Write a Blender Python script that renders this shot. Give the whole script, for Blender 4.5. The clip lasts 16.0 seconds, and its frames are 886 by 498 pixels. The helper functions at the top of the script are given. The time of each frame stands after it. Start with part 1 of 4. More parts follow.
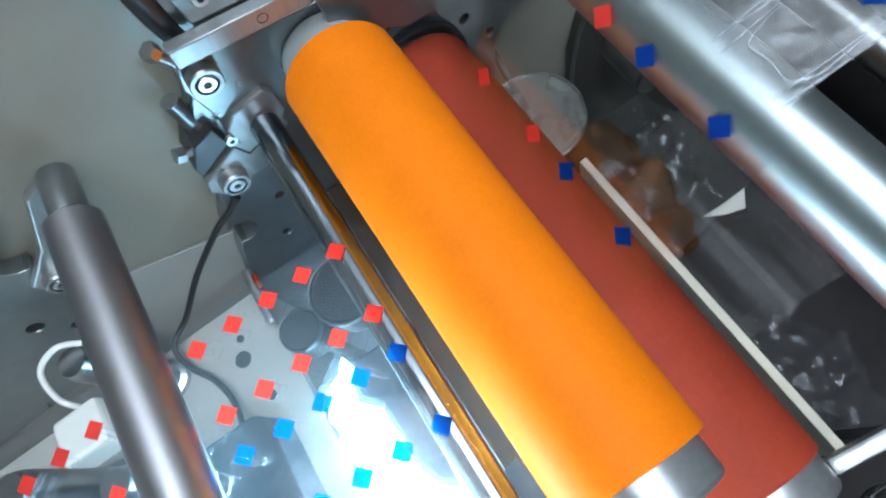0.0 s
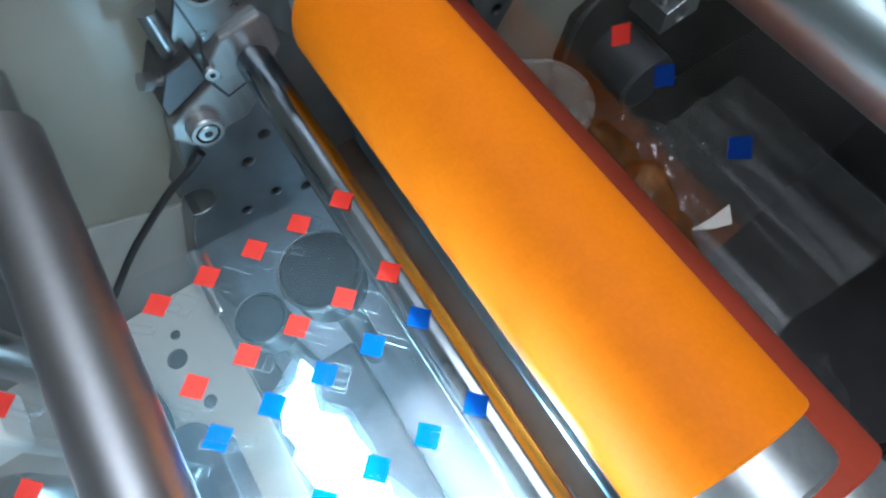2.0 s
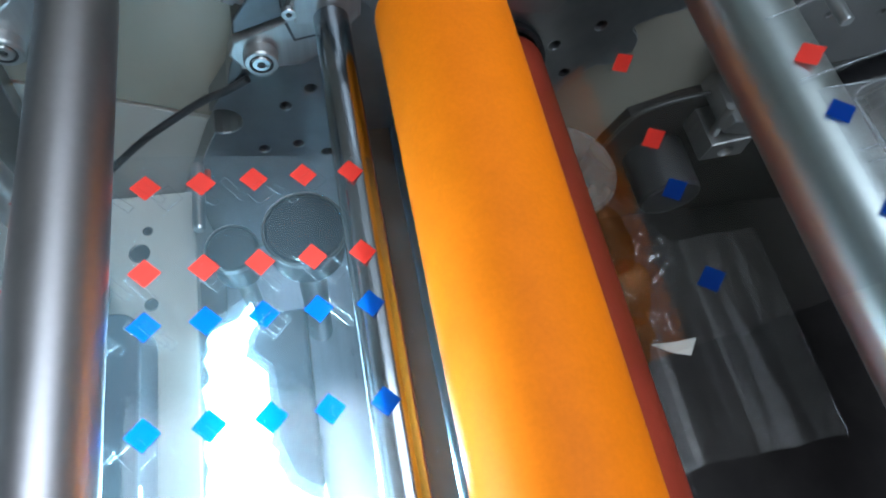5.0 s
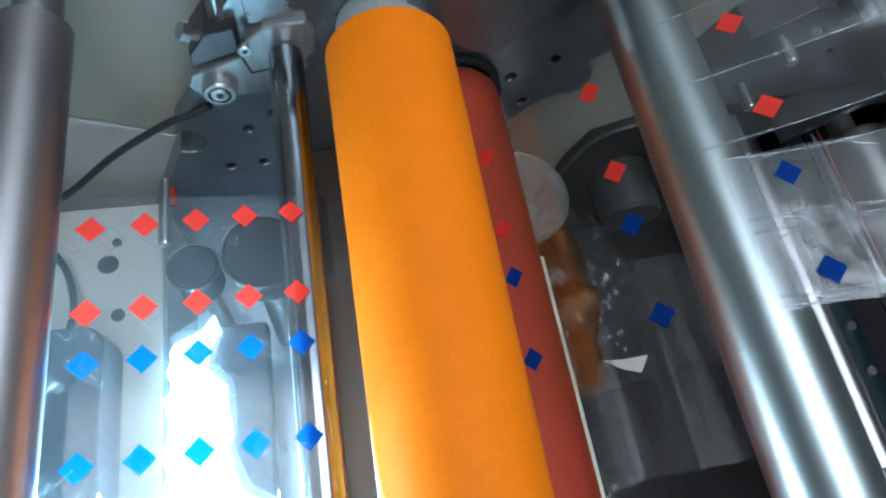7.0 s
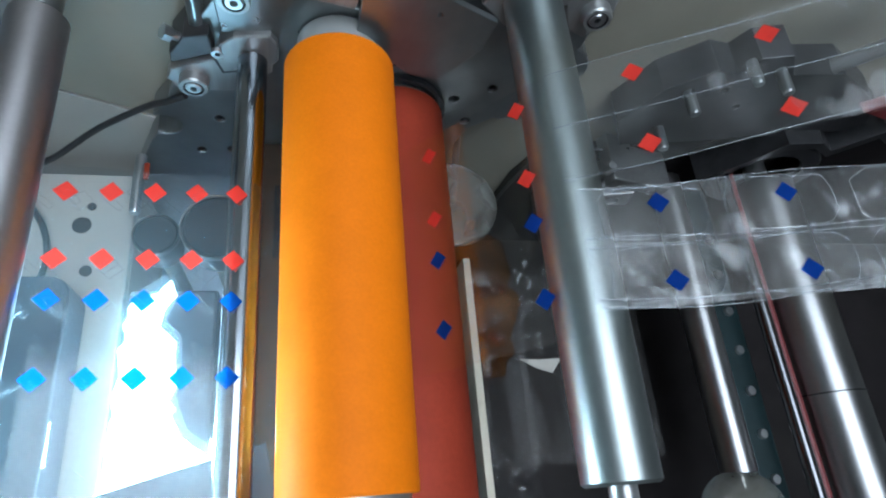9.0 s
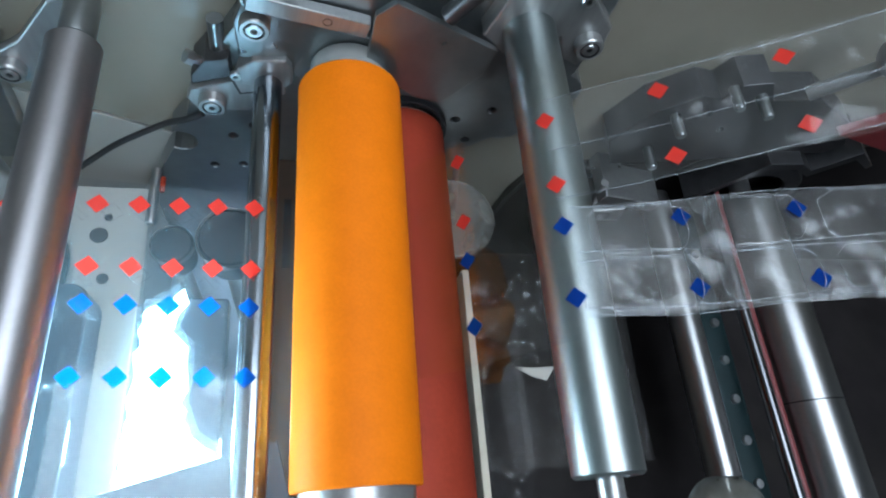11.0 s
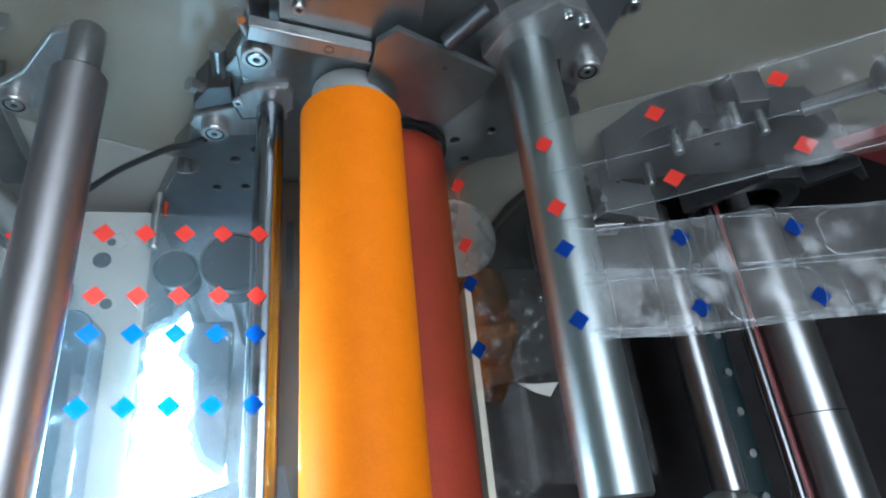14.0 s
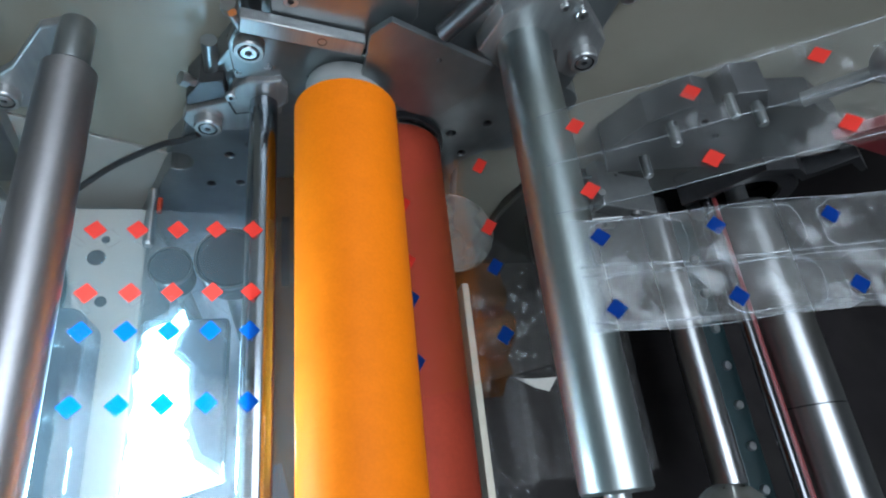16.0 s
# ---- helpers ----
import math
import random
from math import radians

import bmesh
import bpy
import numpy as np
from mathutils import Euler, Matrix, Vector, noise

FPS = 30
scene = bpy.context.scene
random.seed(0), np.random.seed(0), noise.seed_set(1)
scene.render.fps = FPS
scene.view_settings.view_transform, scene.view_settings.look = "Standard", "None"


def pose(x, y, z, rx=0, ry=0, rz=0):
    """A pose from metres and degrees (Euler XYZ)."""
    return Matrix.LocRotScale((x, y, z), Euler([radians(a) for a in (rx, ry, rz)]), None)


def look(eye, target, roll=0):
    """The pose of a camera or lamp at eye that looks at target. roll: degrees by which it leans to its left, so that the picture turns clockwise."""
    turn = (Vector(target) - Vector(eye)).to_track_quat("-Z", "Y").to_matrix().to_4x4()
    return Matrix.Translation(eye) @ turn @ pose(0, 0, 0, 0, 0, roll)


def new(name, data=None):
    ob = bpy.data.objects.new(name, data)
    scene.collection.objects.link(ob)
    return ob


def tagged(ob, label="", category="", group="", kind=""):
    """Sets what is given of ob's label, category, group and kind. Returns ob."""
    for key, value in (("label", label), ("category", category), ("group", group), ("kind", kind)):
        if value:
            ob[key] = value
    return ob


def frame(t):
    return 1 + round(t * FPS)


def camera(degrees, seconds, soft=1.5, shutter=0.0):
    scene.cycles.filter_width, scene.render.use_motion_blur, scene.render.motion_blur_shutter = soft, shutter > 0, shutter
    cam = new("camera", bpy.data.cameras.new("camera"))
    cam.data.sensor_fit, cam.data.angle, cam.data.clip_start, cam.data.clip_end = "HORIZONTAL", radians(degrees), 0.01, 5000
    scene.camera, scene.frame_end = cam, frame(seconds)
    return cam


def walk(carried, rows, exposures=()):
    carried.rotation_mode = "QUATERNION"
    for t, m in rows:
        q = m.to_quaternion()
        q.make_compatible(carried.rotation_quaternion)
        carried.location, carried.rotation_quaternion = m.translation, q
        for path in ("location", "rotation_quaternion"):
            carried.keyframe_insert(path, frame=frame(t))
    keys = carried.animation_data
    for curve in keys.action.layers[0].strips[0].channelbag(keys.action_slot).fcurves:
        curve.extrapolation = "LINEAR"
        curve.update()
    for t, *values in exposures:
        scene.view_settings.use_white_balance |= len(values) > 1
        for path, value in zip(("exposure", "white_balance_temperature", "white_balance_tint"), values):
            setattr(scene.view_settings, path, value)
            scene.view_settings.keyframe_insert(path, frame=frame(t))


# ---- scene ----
cam = camera(73.0, 16.0, soft=2.1, shutter=0.3)
METRES, EYE, TILT, LEAN, TURN = 0.30, 1.35, -90.0, 0.0, 0.0
ROWS = [
    (0.0, 0.0007, 0.0245, 0.0580, 15.36, 27.24, 32.12),
    (0.5, -0.0937, 0.0734, 0.0983, 12.78, 27.34, 38.55),
    (1.0, -0.1426, 0.1360, 0.1140, 12.18, 29.72, 40.15),
    (1.5, -0.1792, 0.2115, 0.1254, 7.73, 27.33, 38.44),
    (2.0, -0.2228, 0.1974, 0.1006, 4.50, 26.51, 32.61),
    (2.5, -0.2580, 0.1972, 0.0730, -2.75, 24.86, 20.01),
    (3.0, -0.2457, 0.1787, 0.0520, -6.97, 23.75, 15.71),
    (5.5, -0.2221, 0.1738, 0.0584, -7.54, 24.90, 11.00),
    (6.0, -0.2247, 0.1591, 0.0545, -7.51, 25.11, 11.17),
    (6.5, -0.1892, 0.1202, 0.0738, -8.60, 24.70, 10.21),
    (7.0, -0.1246, 0.0741, 0.0971, -8.36, 22.95, 9.86),
    (7.5, -0.0614, 0.0573, 0.1083, -8.76, 23.51, 10.74),
    (8.0, -0.0415, 0.0178, 0.0850, -9.91, 22.40, 6.79),
    (8.5, -0.0307, -0.0581, 0.0211, -11.37, 22.67, 5.17),
    (11.0, -0.0691, -0.1959, -0.0488, -12.63, 24.02, 4.51),
    (11.5, -0.0704, -0.2023, -0.0451, -12.49, 24.56, 5.03),
    (12.0, -0.0741, -0.2078, -0.0485, -12.52, 24.61, 5.07),
    (12.5, -0.0748, -0.2088, -0.0489, -12.55, 24.86, 5.15),
    (13.0, -0.0767, -0.2002, -0.0314, -12.40, 24.92, 5.48),
    (13.5, -0.0799, -0.2103, -0.0320, -12.72, 24.84, 5.84),
    (14.0, -0.0837, -0.2124, -0.0298, -12.40, 25.08, 5.50),
    (14.5, -0.0848, -0.2128, -0.0294, -12.19, 24.82, 5.45),
    (15.0, -0.0836, -0.2123, -0.0349, -12.15, 24.76, 5.88),
    (15.5, -0.0777, -0.2072, -0.0295, -12.11, 24.73, 6.02),
    (16.0, -0.0753, -0.2002, -0.0280, -12.31, 24.70, 5.96),
]
walk(cam, [(t, pose(0, 0, EYE, TILT, LEAN, TURN) @ pose(METRES * x, METRES * y, METRES * z, 90 + pitch, roll, yaw)) for t, x, y, z, yaw, pitch, roll in ROWS],
     exposures=((0.0, 0.3), (0.5, 0.28), (1.0, 0.2), (1.5, 0.1), (2.0, -0.08), (3.0, -0.1), (6.0, -0.08), (8.0, -0.05), (11.0, 0.0), (16.0, 0.0)))

# ---- world and light ----
world = bpy.data.worlds.new("hall_air")
scene.world = world
world.use_nodes = True
world.node_tree.nodes["Background"].inputs[0].default_value = (0.75, 0.85, 1.0, 1)
world.node_tree.nodes["Background"].inputs[1].default_value = 0.05
scene.view_settings.exposure = 0.0


# ---- materials ----
def material(name, colour, rough=0.5, metal=0.0, grain=40.0, vary=0.12, bump=0.05, stretch=(1, 1, 1), rough_vary=0.1, coat=0.0, stain=0.0, stain_colour=(0.1, 0.08, 0.06), bump_scale=1.0):
    m = bpy.data.materials.new(name)
    m.use_nodes = True
    n, l = m.node_tree.nodes, m.node_tree.links
    b = n["Principled BSDF"]
    co = n.new("ShaderNodeTexCoord")
    mp = n.new("ShaderNodeMapping")
    mp.inputs["Scale"].default_value = stretch
    l.new(co.outputs["Object"], mp.inputs["Vector"])
    fine = n.new("ShaderNodeTexNoise")
    fine.inputs["Scale"].default_value, fine.inputs["Detail"].default_value = grain, 5
    l.new(mp.outputs[0], fine.inputs["Vector"])
    wide = n.new("ShaderNodeTexNoise")
    wide.inputs["Scale"].default_value, wide.inputs["Detail"].default_value = grain * 0.12, 3
    l.new(co.outputs["Object"], wide.inputs["Vector"])
    ramp = n.new("ShaderNodeValToRGB")
    dark, light = [c * (1 - vary) for c in colour], [min(1, c * (1 + vary)) for c in colour]
    ramp.color_ramp.elements[0].color, ramp.color_ramp.elements[1].color = (*dark, 1), (*light, 1)
    ramp.color_ramp.elements[0].position, ramp.color_ramp.elements[1].position = 0.3, 0.7
    mix = n.new("ShaderNodeMath")
    mix.operation = "MULTIPLY_ADD"
    mix.inputs[1].default_value = 0.5
    l.new(fine.outputs[0], mix.inputs[0])
    half = n.new("ShaderNodeMath")
    half.operation = "MULTIPLY"
    half.inputs[1].default_value = 0.5
    l.new(wide.outputs[0], half.inputs[0])
    l.new(half.outputs[0], mix.inputs[2])
    l.new(mix.outputs[0], ramp.inputs[0])
    out = ramp.outputs[0]
    if stain:
        spot = n.new("ShaderNodeTexNoise")
        spot.inputs["Scale"].default_value, spot.inputs["Detail"].default_value = grain * 0.3, 6
        l.new(co.outputs["Object"], spot.inputs["Vector"])
        cut = n.new("ShaderNodeMapRange")
        cut.inputs["From Min"].default_value, cut.inputs["From Max"].default_value, cut.inputs["To Max"].default_value = 0.52, 0.75, stain
        l.new(spot.outputs[0], cut.inputs["Value"])
        blend = n.new("ShaderNodeMix")
        blend.data_type = "RGBA"
        blend.inputs[7].default_value = (*stain_colour, 1)
        l.new(cut.outputs[0], blend.inputs[0])
        l.new(out, blend.inputs[6])
        out = blend.outputs[2]
    l.new(out, b.inputs["Base Color"])
    rr = n.new("ShaderNodeMapRange")
    rr.inputs["To Min"].default_value, rr.inputs["To Max"].default_value = max(0.02, rough - rough_vary), min(1, rough + rough_vary)
    l.new(mix.outputs[0], rr.inputs["Value"])
    l.new(rr.outputs[0], b.inputs["Roughness"])
    b.inputs["Metallic"].default_value = metal
    b.inputs["Coat Weight"].default_value = coat
    if bump:
        bp = n.new("ShaderNodeBump")
        bp.inputs["Strength"].default_value, bp.inputs["Distance"].default_value = bump, 0.001 * bump_scale
        l.new(fine.outputs[0], bp.inputs["Height"])
        l.new(bp.outputs[0], b.inputs["Normal"])
    return m


def glow(name, colour, strength):
    m = bpy.data.materials.new(name)
    m.use_nodes = True
    b = m.node_tree.nodes["Principled BSDF"]
    b.inputs["Base Color"].default_value = (*colour, 1)
    b.inputs["Emission Color"].default_value = (*colour, 1)
    b.inputs["Emission Strength"].default_value = strength
    return m


def film_material(name, tint, gloss, rough, wrinkle, scale, stretch=(1, 1, 1), haze=0.03, most=0.32, milky=(0.8, 0.8, 0.8)):
    """Clear plastic film: lets light straight through, mirrors a little, with creases."""
    m = bpy.data.materials.new(name)
    m.use_nodes = True
    n, l = m.node_tree.nodes, m.node_tree.links
    n.remove(n["Principled BSDF"])
    clear, shine, milk = n.new("ShaderNodeBsdfTransparent"), n.new("ShaderNodeBsdfGlossy"), n.new("ShaderNodeBsdfDiffuse")
    clear.inputs[0].default_value = (*tint, 1)
    shine.inputs["Roughness"].default_value = rough
    milk.inputs[0].default_value = (*milky, 1)
    scatter, blur = n.new("ShaderNodeBsdfTranslucent"), n.new("ShaderNodeMixShader")
    scatter.inputs[0].default_value = (0.62, 0.84, 0.97, 1)
    l.new(milk.outputs[0], blur.inputs[1])
    l.new(scatter.outputs[0], blur.inputs[2])
    co, mp = n.new("ShaderNodeTexCoord"), n.new("ShaderNodeMapping")
    mp.inputs["Scale"].default_value = stretch
    l.new(co.outputs["Object"], mp.inputs[0])
    crease = n.new("ShaderNodeTexNoise")
    crease.inputs["Scale"].default_value, crease.inputs["Detail"].default_value, crease.inputs["Distortion"].default_value = scale, 4, 0.6
    l.new(mp.outputs[0], crease.inputs["Vector"])
    bp = n.new("ShaderNodeBump")
    bp.inputs["Strength"].default_value, bp.inputs["Distance"].default_value = wrinkle, 0.004
    l.new(crease.outputs[0], bp.inputs["Height"])
    l.new(bp.outputs[0], shine.inputs["Normal"])
    fr = n.new("ShaderNodeFresnel")
    fr.inputs[0].default_value = 1.5
    l.new(bp.outputs[0], fr.inputs["Normal"])
    gain = n.new("ShaderNodeMath")
    gain.operation = "MULTIPLY"
    gain.use_clamp = True
    gain.inputs[1].default_value = gloss
    l.new(fr.outputs[0], gain.inputs[0])
    cap = n.new("ShaderNodeMath")
    cap.operation = "MINIMUM"
    cap.inputs[1].default_value = most
    l.new(gain.outputs[0], cap.inputs[0])
    hz = n.new("ShaderNodeMapRange")
    hz.inputs["From Min"].default_value, hz.inputs["From Max"].default_value, hz.inputs["To Max"].default_value = 0.4, 0.75, haze * 2
    hz.inputs["To Min"].default_value = haze * 0.5
    l.new(crease.outputs[0], hz.inputs["Value"])
    a, b2 = n.new("ShaderNodeMixShader"), n.new("ShaderNodeMixShader")
    l.new(hz.outputs[0], a.inputs[0])
    l.new(clear.outputs[0], a.inputs[1])
    l.new(blur.outputs[0], a.inputs[2])
    l.new(cap.outputs[0], b2.inputs[0])
    l.new(a.outputs[0], b2.inputs[1])
    l.new(shine.outputs[0], b2.inputs[2])
    l.new(b2.outputs[0], n["Material Output"].inputs[0])
    return m


def ink_material(name, colour, through_colour, clear=0.3):
    """Printed ink on clear film: coloured from the front and where light comes through."""
    m = bpy.data.materials.new(name)
    m.use_nodes = True
    n, l = m.node_tree.nodes, m.node_tree.links
    n.remove(n["Principled BSDF"])
    front, back, pane = n.new("ShaderNodeBsdfDiffuse"), n.new("ShaderNodeBsdfTranslucent"), n.new("ShaderNodeBsdfTransparent")
    spots = n.new("ShaderNodeTexNoise")
    spots.inputs["Scale"].default_value = 900
    ramp = n.new("ShaderNodeValToRGB")
    ramp.color_ramp.elements[0].color, ramp.color_ramp.elements[1].color = (*[c * 0.85 for c in colour], 1), (*[min(1, c * 1.15) for c in colour], 1)
    l.new(spots.outputs[0], ramp.inputs[0])
    l.new(ramp.outputs[0], front.inputs[0])
    back.inputs[0].default_value = (*through_colour, 1)
    pane.inputs[0].default_value = (*through_colour, 1)
    a, b = n.new("ShaderNodeMixShader"), n.new("ShaderNodeMixShader")
    a.inputs[0].default_value, b.inputs[0].default_value = 0.35, clear
    l.new(front.outputs[0], a.inputs[1])
    l.new(back.outputs[0], a.inputs[2])
    l.new(a.outputs[0], b.inputs[1])
    l.new(pane.outputs[0], b.inputs[2])
    l.new(b.outputs[0], n["Material Output"].inputs[0])
    return m


BEIGE = material("beige_paint", (0.255, 0.238, 0.195), 0.42, grain=30, vary=0.07, bump=0.05, coat=0.15, stain=0.35, stain_colour=(0.13, 0.12, 0.10))
BEIGE_LIGHT = material("pale_paint", (0.37, 0.362, 0.332), 0.42, grain=30, vary=0.05, bump=0.05, coat=0.15)
NICKEL = material("nickel_plate", (0.25, 0.268, 0.275), 0.30, 0.85, grain=60, vary=0.16, bump=0.03, rough_vary=0.10)
STEEL = material("machined_steel", (0.33, 0.335, 0.335), 0.33, 0.75, grain=300, vary=0.15, bump=0.08, stretch=(1, 1, 0.08))
DARK_STEEL = material("dark_steel", (0.075, 0.075, 0.08), 0.4, 0.8, grain=90, vary=0.25, bump=0.05)
ALU = material("brushed_aluminium", (0.33, 0.37, 0.372), 0.37, 1.0, grain=260, vary=0.05, bump=0.004, rough_vary=0.03)
ALU_DULL = material("anodised_aluminium", (0.42, 0.41, 0.43), 0.42, 1.0, grain=300, vary=0.06, bump=0.01, rough_vary=0.05)
CHROME = material("polished_chrome", (0.50, 0.51, 0.52), 0.30, 1.0, grain=200, vary=0.08, bump=0.02, rough_vary=0.05)
BAR_STEEL = material("worn_chrome", (0.27, 0.30, 0.335), 0.18, 1.0, grain=200, vary=0.10, bump=0.01, rough_vary=0.05)
DARK_CHROME = material("dark_chrome", (0.13, 0.13, 0.14), 0.2, 1.0, grain=200, vary=0.1, bump=0.01, rough_vary=0.04)
ORANGE = material("orange_silicone", (0.72, 0.163, 0.004), 0.6, grain=500, vary=0.07, bump=0.06, rough_vary=0.12)
ORANGE.node_tree.nodes["Principled BSDF"].inputs["Specular IOR Level"].default_value = 0.1
RED_RUBBER = material("red_rubber", (0.28, 0.036, 0.018), 0.62, grain=300, vary=0.12, bump=0.08)
RED_RUBBER.node_tree.nodes["Principled BSDF"].inputs["Specular IOR Level"].default_value = 0.12
BLACK = material("black_plastic", (0.02, 0.02, 0.022), 0.45, grain=120, vary=0.3, bump=0.05)
KNOB_BLACK = material("blue_black_plastic", (0.012, 0.016, 0.024), 0.55, grain=90, vary=0.2, bump=0.04)
KNOB_BLACK.node_tree.nodes["Principled BSDF"].inputs["Specular IOR Level"].default_value = 0.2
SLATE = material("grey_box_paint", (0.050, 0.068, 0.096), 0.4, grain=60, vary=0.15, bump=0.05)
CREAM = material("cream_board", (0.52, 0.47, 0.38), 0.6, grain=90, vary=0.1, bump=0.1, stain=0.35, stain_colour=(0.25, 0.19, 0.12))
# Near-black base: the gloom inside the machine is put into the colour.
GLOOM = material("gloom_black_sheet", (0.013, 0.011, 0.0115), 0.6, grain=25, vary=0.5, bump=0.2, stain=0.5, stain_colour=(0.02, 0.018, 0.016))
STRIP = material("dull_strip", (0.085, 0.060, 0.043), 0.45, 0.3, grain=120, vary=0.15, bump=0.05)
PALE_RING = material("pale_grey_plastic", (0.26, 0.265, 0.26), 0.5, grain=90, vary=0.06, bump=0.03)
DARK_RED = material("dark_red_plastic", (0.13, 0.016, 0.018), 0.5, grain=90, vary=0.1, bump=0.03)
ROLL_STEEL = material("ground_steel", (0.30, 0.30, 0.305), 0.30, 1.0, grain=300, vary=0.06, bump=0.004, rough_vary=0.03)
SHELF = material("stainless_sheet", (0.34, 0.42, 0.52), 0.3, 1.0, grain=160, vary=0.15, bump=0.05, stretch=(1, 0.05, 1))
WHITE_PAPER = material("white_paper", (0.55, 0.54, 0.50), 0.7, grain=80, vary=0.05, bump=0.1)
WHITE_CABLE = material("white_cable", (0.65, 0.64, 0.60), 0.5, grain=120, vary=0.08, bump=0.02)
GREEN = material("dark_green_paint", (0.007, 0.024, 0.028), 0.4, grain=60, vary=0.3, bump=0.05)
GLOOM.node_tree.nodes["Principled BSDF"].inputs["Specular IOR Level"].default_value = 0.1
PLASTER = material("hall_plaster", (0.42, 0.42, 0.41), 0.8, grain=8, vary=0.08, bump=0.1)
ROOF = material("dark_roof_sheet", (0.13, 0.13, 0.135), 0.7, grain=8, vary=0.15, bump=0.1)
CONCRETE = material("hall_floor", (0.25, 0.25, 0.24), 0.5, grain=6, vary=0.15, bump=0.1)
# Glow for the strip lamp and for the glare patch under the film.
LED_GLARE = glow("led_and_glare_face", (0.46, 0.80, 1.0), 13.0)
TUBE = glow("lamp_diffuser", (0.79, 0.925, 1.06), 8.3)
FILM = film_material("clear_film", (0.97, 0.985, 0.99), 1.2, 0.10, 0.10, 14, (1, 0.5, 1), haze=0.030, most=0.035)
FILM_STEEP = film_material("taut_film", (0.95, 0.96, 0.96), 0.4, 0.3, 0.05, 14, haze=0.02, most=0.008)
FILM_CRUMPLED = film_material("crumpled_film", (0.93, 0.94, 0.95), 1.5, 0.2, 1.0, 60, haze=0.03, most=0.05)
FILM_LANE = film_material("creased_film", (0.95, 0.96, 0.97), 2.4, 0.26, 0.7, 34, (1, 0.6, 1), haze=0.12, most=0.065)
FILM_WRAP = film_material("stretched_film", (0.95, 0.96, 0.97), 2.0, 0.12, 0.12, 30, haze=0.004, most=0.09)
FILM_RED_LANE = film_material("thin_creased_film", (0.95, 0.96, 0.97), 1.3, 0.2, 0.3, 34, (1, 0.6, 1), haze=0.05, most=0.03)
FILM_STREAKS = film_material("streaked_film", (0.90, 0.89, 0.88), 0.6, 0.3, 0.3, 110, (1, 0.35, 1), haze=0.021, most=0.014, milky=(0.7, 0.66, 0.64))
# Tan tint stands for the orange roller mirrored in the film.
FOLD_MIRROR = film_material("mirrored_orange_fold", (0.86, 0.60, 0.40), 1.0, 0.2, 0.5, 40, haze=0.016, most=0.02, milky=(0.50, 0.22, 0.09))
EMBOSS = film_material("embossed_line", (0.9, 0.92, 0.95), 4.0, 0.25, 0.3, 200, haze=0.14, most=0.14)
FROSTED = film_material("frosted_plastic", (0.78, 0.77, 0.74), 2.0, 0.3, 0.1, 20, haze=0.24, most=0.12, milky=(0.66, 0.62, 0.54))
HALO = film_material("halo_haze", (0.97, 0.985, 1.0), 1.0, 0.3, 0.2, 60, haze=0.10, most=0.05)
RED_INK = ink_material("red_ink", (0.72, 0.06, 0.045), (1.0, 0.26, 0.22))
BLUE_INK = ink_material("blue_ink", (0.010, 0.045, 0.25), (0.02, 0.40, 0.80), 0.4)


# ---- building tools ----
def part(name, bm, mat, parent=None, label="", smooth=20):
    me = bpy.data.meshes.new(name)
    bm.normal_update()
    if bm.faces.layers.int.get("flat"):
        smooth = 10
    bm.to_mesh(me)
    bm.free()
    me.materials.append(mat)
    if smooth:
        for p in me.polygons:
            p.use_smooth = True
        me.set_sharp_from_angle(angle=radians(smooth))
    ob = new(name, me)
    if parent:
        ob.parent = parent
    if label:
        ob["label"] = label
    return ob


def thing(name, label, category, group="", at=(0, 0, 0)):
    ob = new(name)
    ob.location = at
    ob.empty_display_size = 0.01
    return tagged(ob, label, category, group)


def box(bm, x0, x1, y0, y1, z0, z1, bevel=0.0, turn=None):
    r = bmesh.ops.create_cube(bm, size=1)
    m = Matrix.Translation(((x0 + x1) / 2, (y0 + y1) / 2, (z0 + z1) / 2)) @ (turn or Matrix()) @ Matrix.Diagonal((x1 - x0, y1 - y0, z1 - z0, 1))
    bmesh.ops.transform(bm, matrix=m, verts=r["verts"])
    if bevel:
        edges = list({e for v in r["verts"] for e in v.link_edges})
        bmesh.ops.bevel(bm, geom=edges, offset=bevel, segments=2, affect="EDGES", profile=0.5)
    return bm


def lathe(bm, profile, x=0.0, z=0.0, seg=64, axis="y", y=0.0, ring=False):
    """A turned solid from (radius, place along the axis) pairs; ring: hollow, closed from the last pair to the first."""
    profile = list(profile) + ([profile[0]] if ring else [])
    rings = []
    for r, a in profile:
        ring = []
        for i in range(seg):
            c, s = math.cos(2 * math.pi * i / seg), math.sin(2 * math.pi * i / seg)
            co = (x + r * c, y + a, z + r * s) if axis == "y" else (x + r * c, y + r * s, z + a)
            ring.append(bm.verts.new(co))
        rings.append(ring)
    for p, q in zip(rings, rings[1:]):
        for i in range(seg):
            bm.faces.new((p[i], p[(i + 1) % seg], q[(i + 1) % seg], q[i]))
    if profile[0][0] > 1e-6 and not ring:
        bm.faces.new(rings[0])
    if profile[-1][0] > 1e-6 and not ring:
        bm.faces.new(rings[-1][::-1])
    bmesh.ops.remove_doubles(bm, verts=bm.verts, dist=1e-7)
    bmesh.ops.recalc_face_normals(bm, faces=bm.faces)
    return bm


